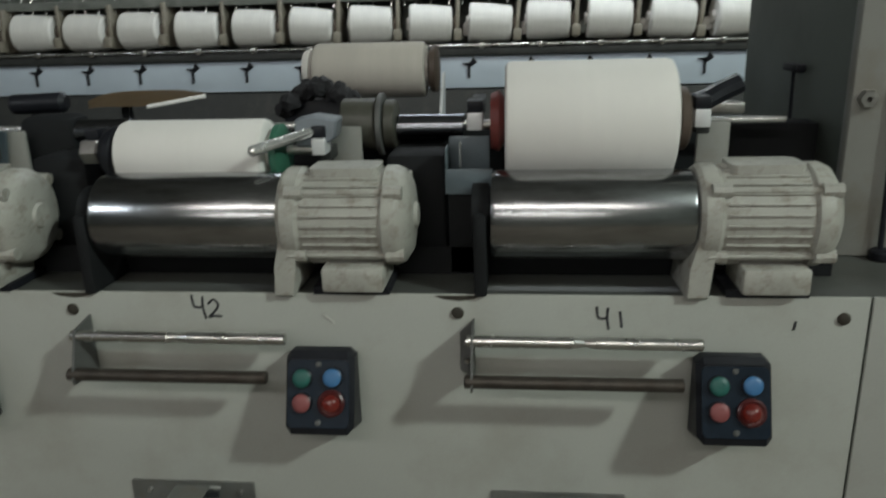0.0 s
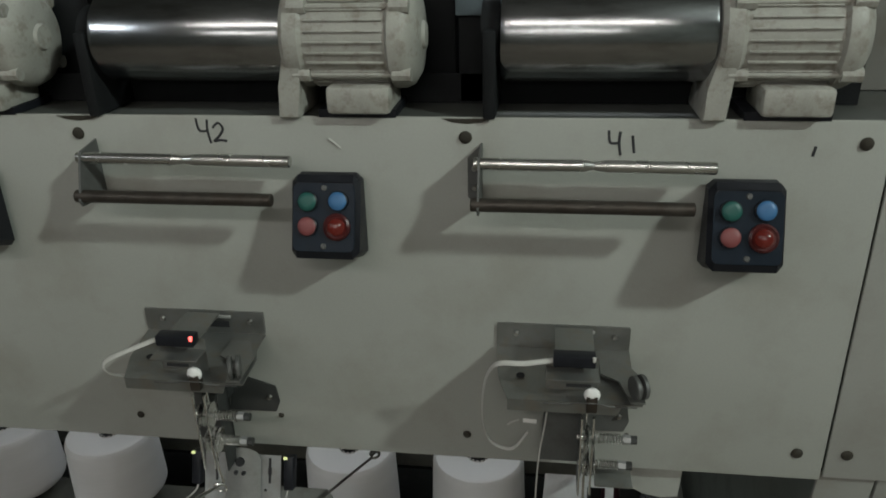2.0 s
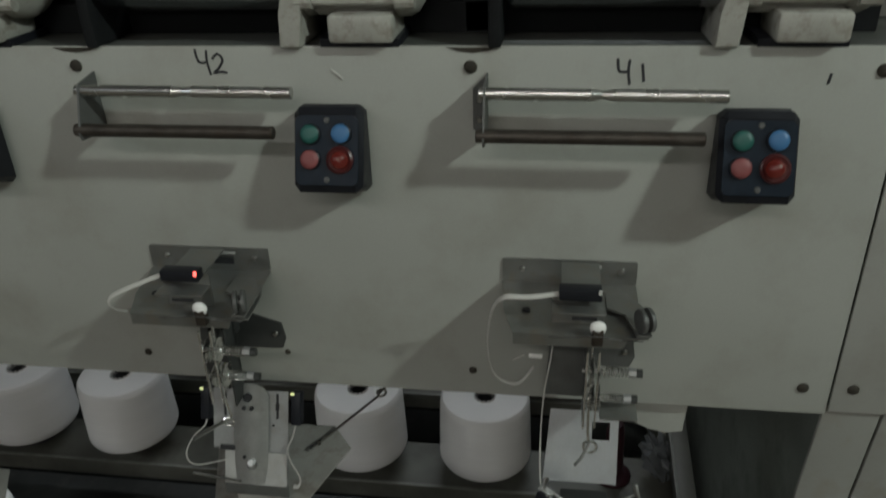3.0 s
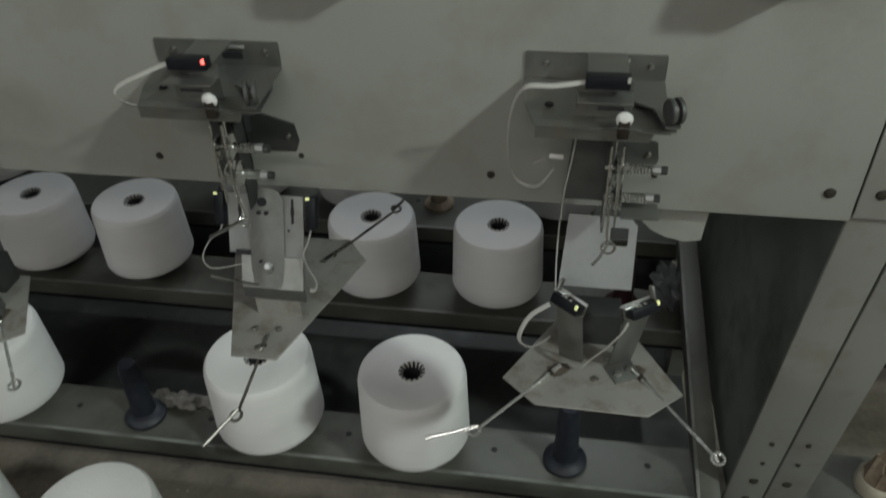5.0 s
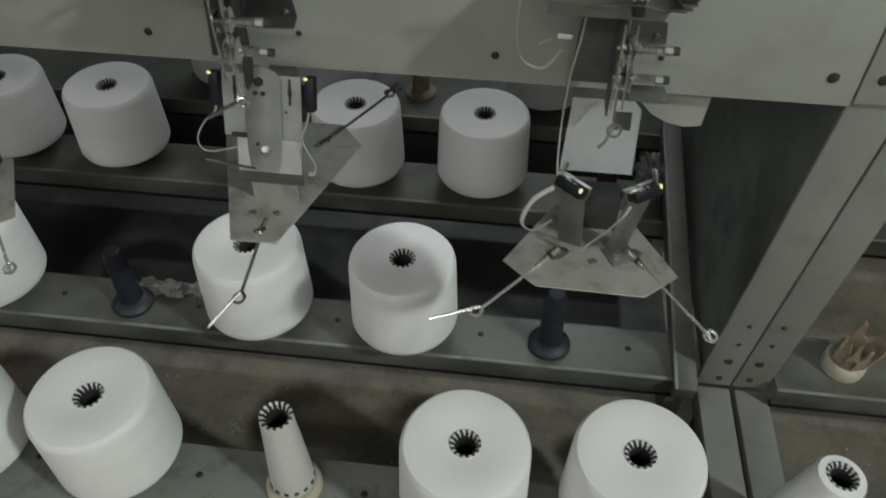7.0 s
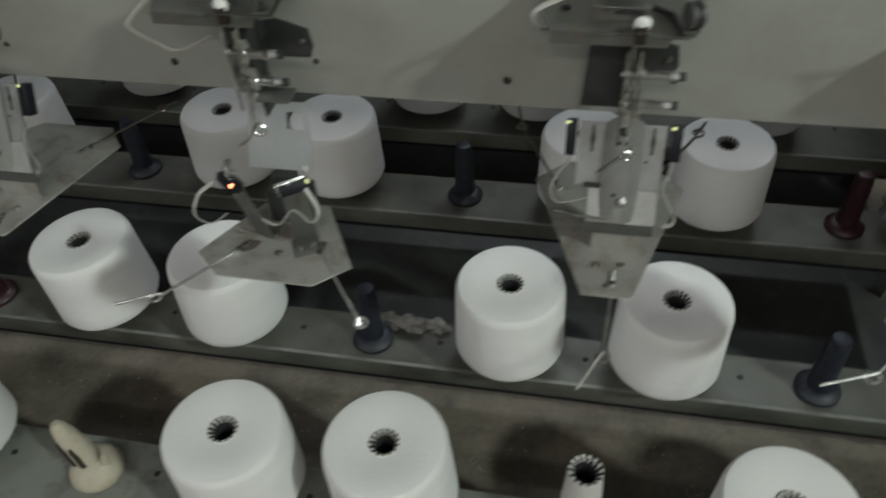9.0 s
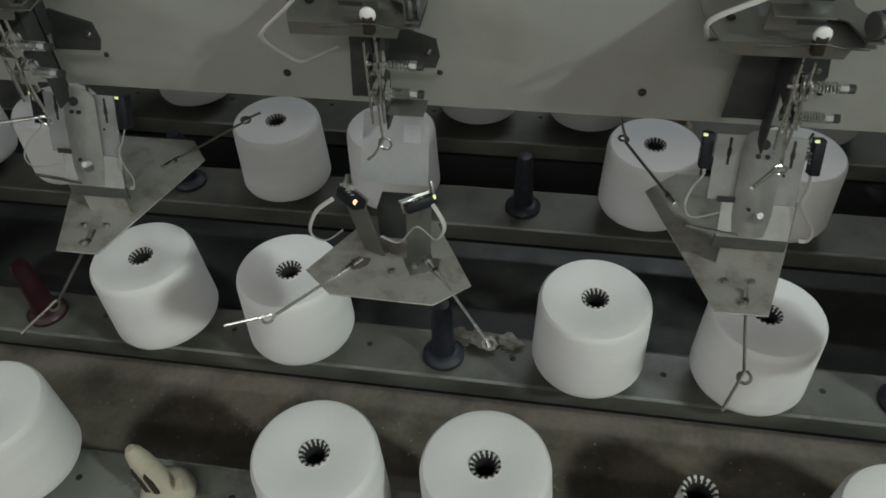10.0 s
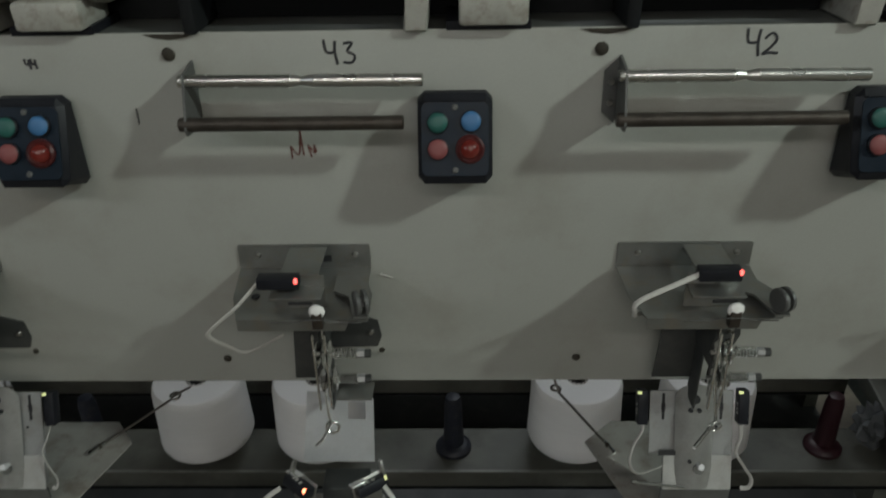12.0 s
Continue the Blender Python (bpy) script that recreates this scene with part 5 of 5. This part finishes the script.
part("pan", box(B(), -2.4, 0.36, 0.218, 1.3, 0.006, 0.014, 0.002), DARK, tray)
part("front_rim", box(B(), -2.4, 0.36, 0.212, 0.218, 0.006, 0.034, 0.0015), DARK, tray)
part("back_rim", box(B(), -2.4, 0.36, 1.3, 1.306, 0.006, 0.034, 0.0015), DARK, tray)


def fluff(name, label, at, spread, count, thick=0.00025):
    """A loose tangle of fine fibres."""
    t = thing(name, label, "lint", "lint", at)
    bm = B()
    for j in range(count):
        p = Vector((random.gauss(0, spread), random.gauss(0, spread), abs(random.gauss(0, spread * 0.3)) + 0.001))
        d = Vector((random.uniform(-1, 1), random.uniform(-1, 1), random.uniform(-0.3, 0.5)))
        pts = []
        for i in range(6):
            pts.append(p.copy())
            d = (d + 0.9 * Vector((random.uniform(-1, 1), random.uniform(-1, 1), random.uniform(-0.6, 0.5)))).normalized()
            p = p + d * spread * 0.4
            p.z = max(p.z, 0.0006)
        sweep(bm, pts, thick, 4)
    part("tangle", bm, LINT, t)
    return t


for fx, fy, fz, fs, fc in ((-0.60, 0.14, 0.15, 0.006, 60), (-0.515, 0.14, 0.15, 0.006, 60), (-0.05, -0.04, 0.0, 0.007, 14), (-0.42, -0.03, 0.0, 0.006, 12), (-0.98, 0.0, 0.0, 0.007, 14), (-1.06, -0.19, 0.138, 0.006, 12)):
    fluff("lint_clump", "loose clump of pale grey lint fibres", (fx, fy, fz), fs, fc)
wad = thing("lint_wad", "torn wad of dirty white lint lying beside the bare peg", "lint", "lint", at=(-0.556, 0.140, 0.150))
for lx, ly, lr in ((-0.045, 0.0, 0.016), (-0.022, 0.006, 0.013), (0.0, -0.004, 0.017), (0.02, 0.004, 0.012), (0.042, 0.002, 0.014)):
    bm = B()
    bmesh.ops.create_icosphere(bm, subdivisions=3, radius=lr)
    for v in bm.verts:
        v.co = v.co * (0.8 + 0.9 * noise.noise(v.co * 90 + Vector((lx * 50, ly * 50, 0))))
        v.co = Vector((v.co.x * 1.5 + lx, v.co.y * 0.8 + ly, max(0.0, v.co.z * 1.1 + lr * 0.7)))
    part("clump", bm, LINT_DIRTY, wad)
crumbs = thing("floor_debris", "pale crumbs and thread ends scattered on the floor", "debris", kind="stuff")
bm = B()
for j in range(260):
    px, py, pr = random.uniform(-1.7, 0.8), random.choice((random.uniform(-0.11, 0.06), random.uniform(-0.11, 0.06), random.uniform(-0.7, -0.32))), random.uniform(0.0005, 0.0013)
    if random.random() < 0.12:
        pr *= 1.6
    box(bm, -pr, pr, -pr * random.uniform(0.4, 1), pr, 0, pr, 0, pose(px, py, 0.0, 0, 0, random.uniform(0, 180)))
part("crumbs", bm, LINT, crumbs)
for mat, count in ((LINT_DIRTY, 90), (TORN, 60)):
    bm = B()
    for j in range(count):
        px, py, pr = random.uniform(-1.7, 0.8), random.uniform(-0.12, 0.06), random.uniform(0.0014, 0.004)
        ring = [(pr * random.uniform(0.4, 1.2) * math.cos(a), 0.6 * pr * random.uniform(0.5, 1.2) * math.sin(a)) for a in (i * math.pi / 3 for i in range(6))]
        plate(bm, ring, random.uniform(0.0004, 0.0012), pose(px, py, 0.0002, 0, 0, random.uniform(0, 180)))
    part("flakes", bm, mat, crumbs)

# ---- far machine ----
far = thing("far_machine", "long twisting machine across the aisle", "textile machine", at=(0, 2.2, 0))
part("body", box(B(), -4, 3, 0.12, 0.5, 0.0, 1.5), OLIVE, far)
part("blue_panel", box(B(), -4, 3, -0.01, 0.02, 1.115, 1.228, 0.002), BLUE_SHEET, far)
part("rail", box(B(), -4, 3, -0.04, 0.1, 1.232, 1.262, 0.003), DARK, far)
part("guide_rod", rod(B(), (-4, -0.05, 1.268), (3, -0.05, 1.268), 0.006), CHROME, far)
for j in range(-15, 8):
    part("rod_clip", box(B(), 0.34 + j * 0.21, 0.358 + j * 0.21, -0.058, -0.04, 1.256, 1.278, 0.003), CHROME, far)
part("lower_body", box(B(), -4, 3, -0.02, 0.12, 0.3, 1.11, 0.004), DARK, far)
part("top_rail", box(B(), -4, 3, -0.02, 0.12, 1.43, 1.46, 0.003), OLIVE, far)
for j in range(-15, 8):
    x = 0.30 + j * 0.21
    gp = B()
    box(gp, x - 0.004, x + 0.004, -0.018, -0.012, 1.15, 1.205)
    plate(gp, [(x - 0.026, 1.204), (x - 0.004, 1.192), (x + 0.01, 1.192), (x + 0.03, 1.206), (x + 0.014, 1.226), (x + 0.006, 1.206)], 0.006, Matrix.Translation((0, -0.012, 0)) @ UPRIGHT)
    part("thread_hook", gp, BLACK, far)
    part("arm_head", box(B(), x - 0.02, x + 0.02, 0.0, 0.05, 1.30, 1.345, 0.004), PAPER if j % 3 else OLIVE, far)
    part("upright", rod(B(), (x + 0.03, 0.06, 1.26), (x + 0.03, 0.06, 1.75), 0.007, seg=8), OLIVE, far)
    for q in (-0.07, -0.02, 0.02, 0.075):
        part("thread_wire", rod(B(), (x + q, 0.0, 1.41), (x + q * 0.8, 0.05, 1.74), 0.0025, seg=5), WIRE, far)
    part("upper_bobbin", lathe(B(), [(0, 1.47), (0.03, 1.47), (0.035, 1.49), (0.03, 1.60), (0.01, 1.61), (0, 1.61)], 14, pose(x + 0.1, 0.02 + 0.02 * (j % 2), 0)), OLIVE if j % 3 else PAPER, far)
ch = None
for j in range(-15, 8):
    x = 1.03 + (j - 3) * 0.215
    m = pose(x + random.uniform(-0.006, 0.006), 2.2, 1.345 + random.uniform(-0.004, 0.004), 0, random.uniform(-1, 5), random.uniform(-6, 6))
    if ch is None:
        ch = thing("cheese", "white cheese of yarn on the far twisting machine", "yarn package", "yarn packages on the far machine")
        mm = ALONG_X
        part("yarn", lathe(B(), [(0.02, -0.080), (0.063, -0.080), (0.069, -0.074), (0.068, 0.0), (0.063, 0.068), (0.057, 0.074), (0.02, 0.074)], 32, mm), YARN_FAR, ch)
        part("tube", lathe(B(), [(0, -0.09), (0.022, -0.09), (0.022, 0.09), (0, 0.09)], 16, mm), PAPER, ch)
        part("end_disc", lathe(B(), [(0, 0.079), (0.034, 0.079), (0.036, 0.083), (0.030, 0.088), (0, 0.088)], 20, mm), CAP_BROWN, ch)
        part("knob", box(B(), 0.080, 0.110, -0.058, -0.025, -0.055, -0.015, 0.006), BRACKET, ch)
        part("arm", box(B(), 0.088, 0.102, -0.03, 0.11, -0.06, 0.10, 0.003), BRACKET, ch)
        ch.matrix_basis = m
    else:
        copy_thing(ch, m)
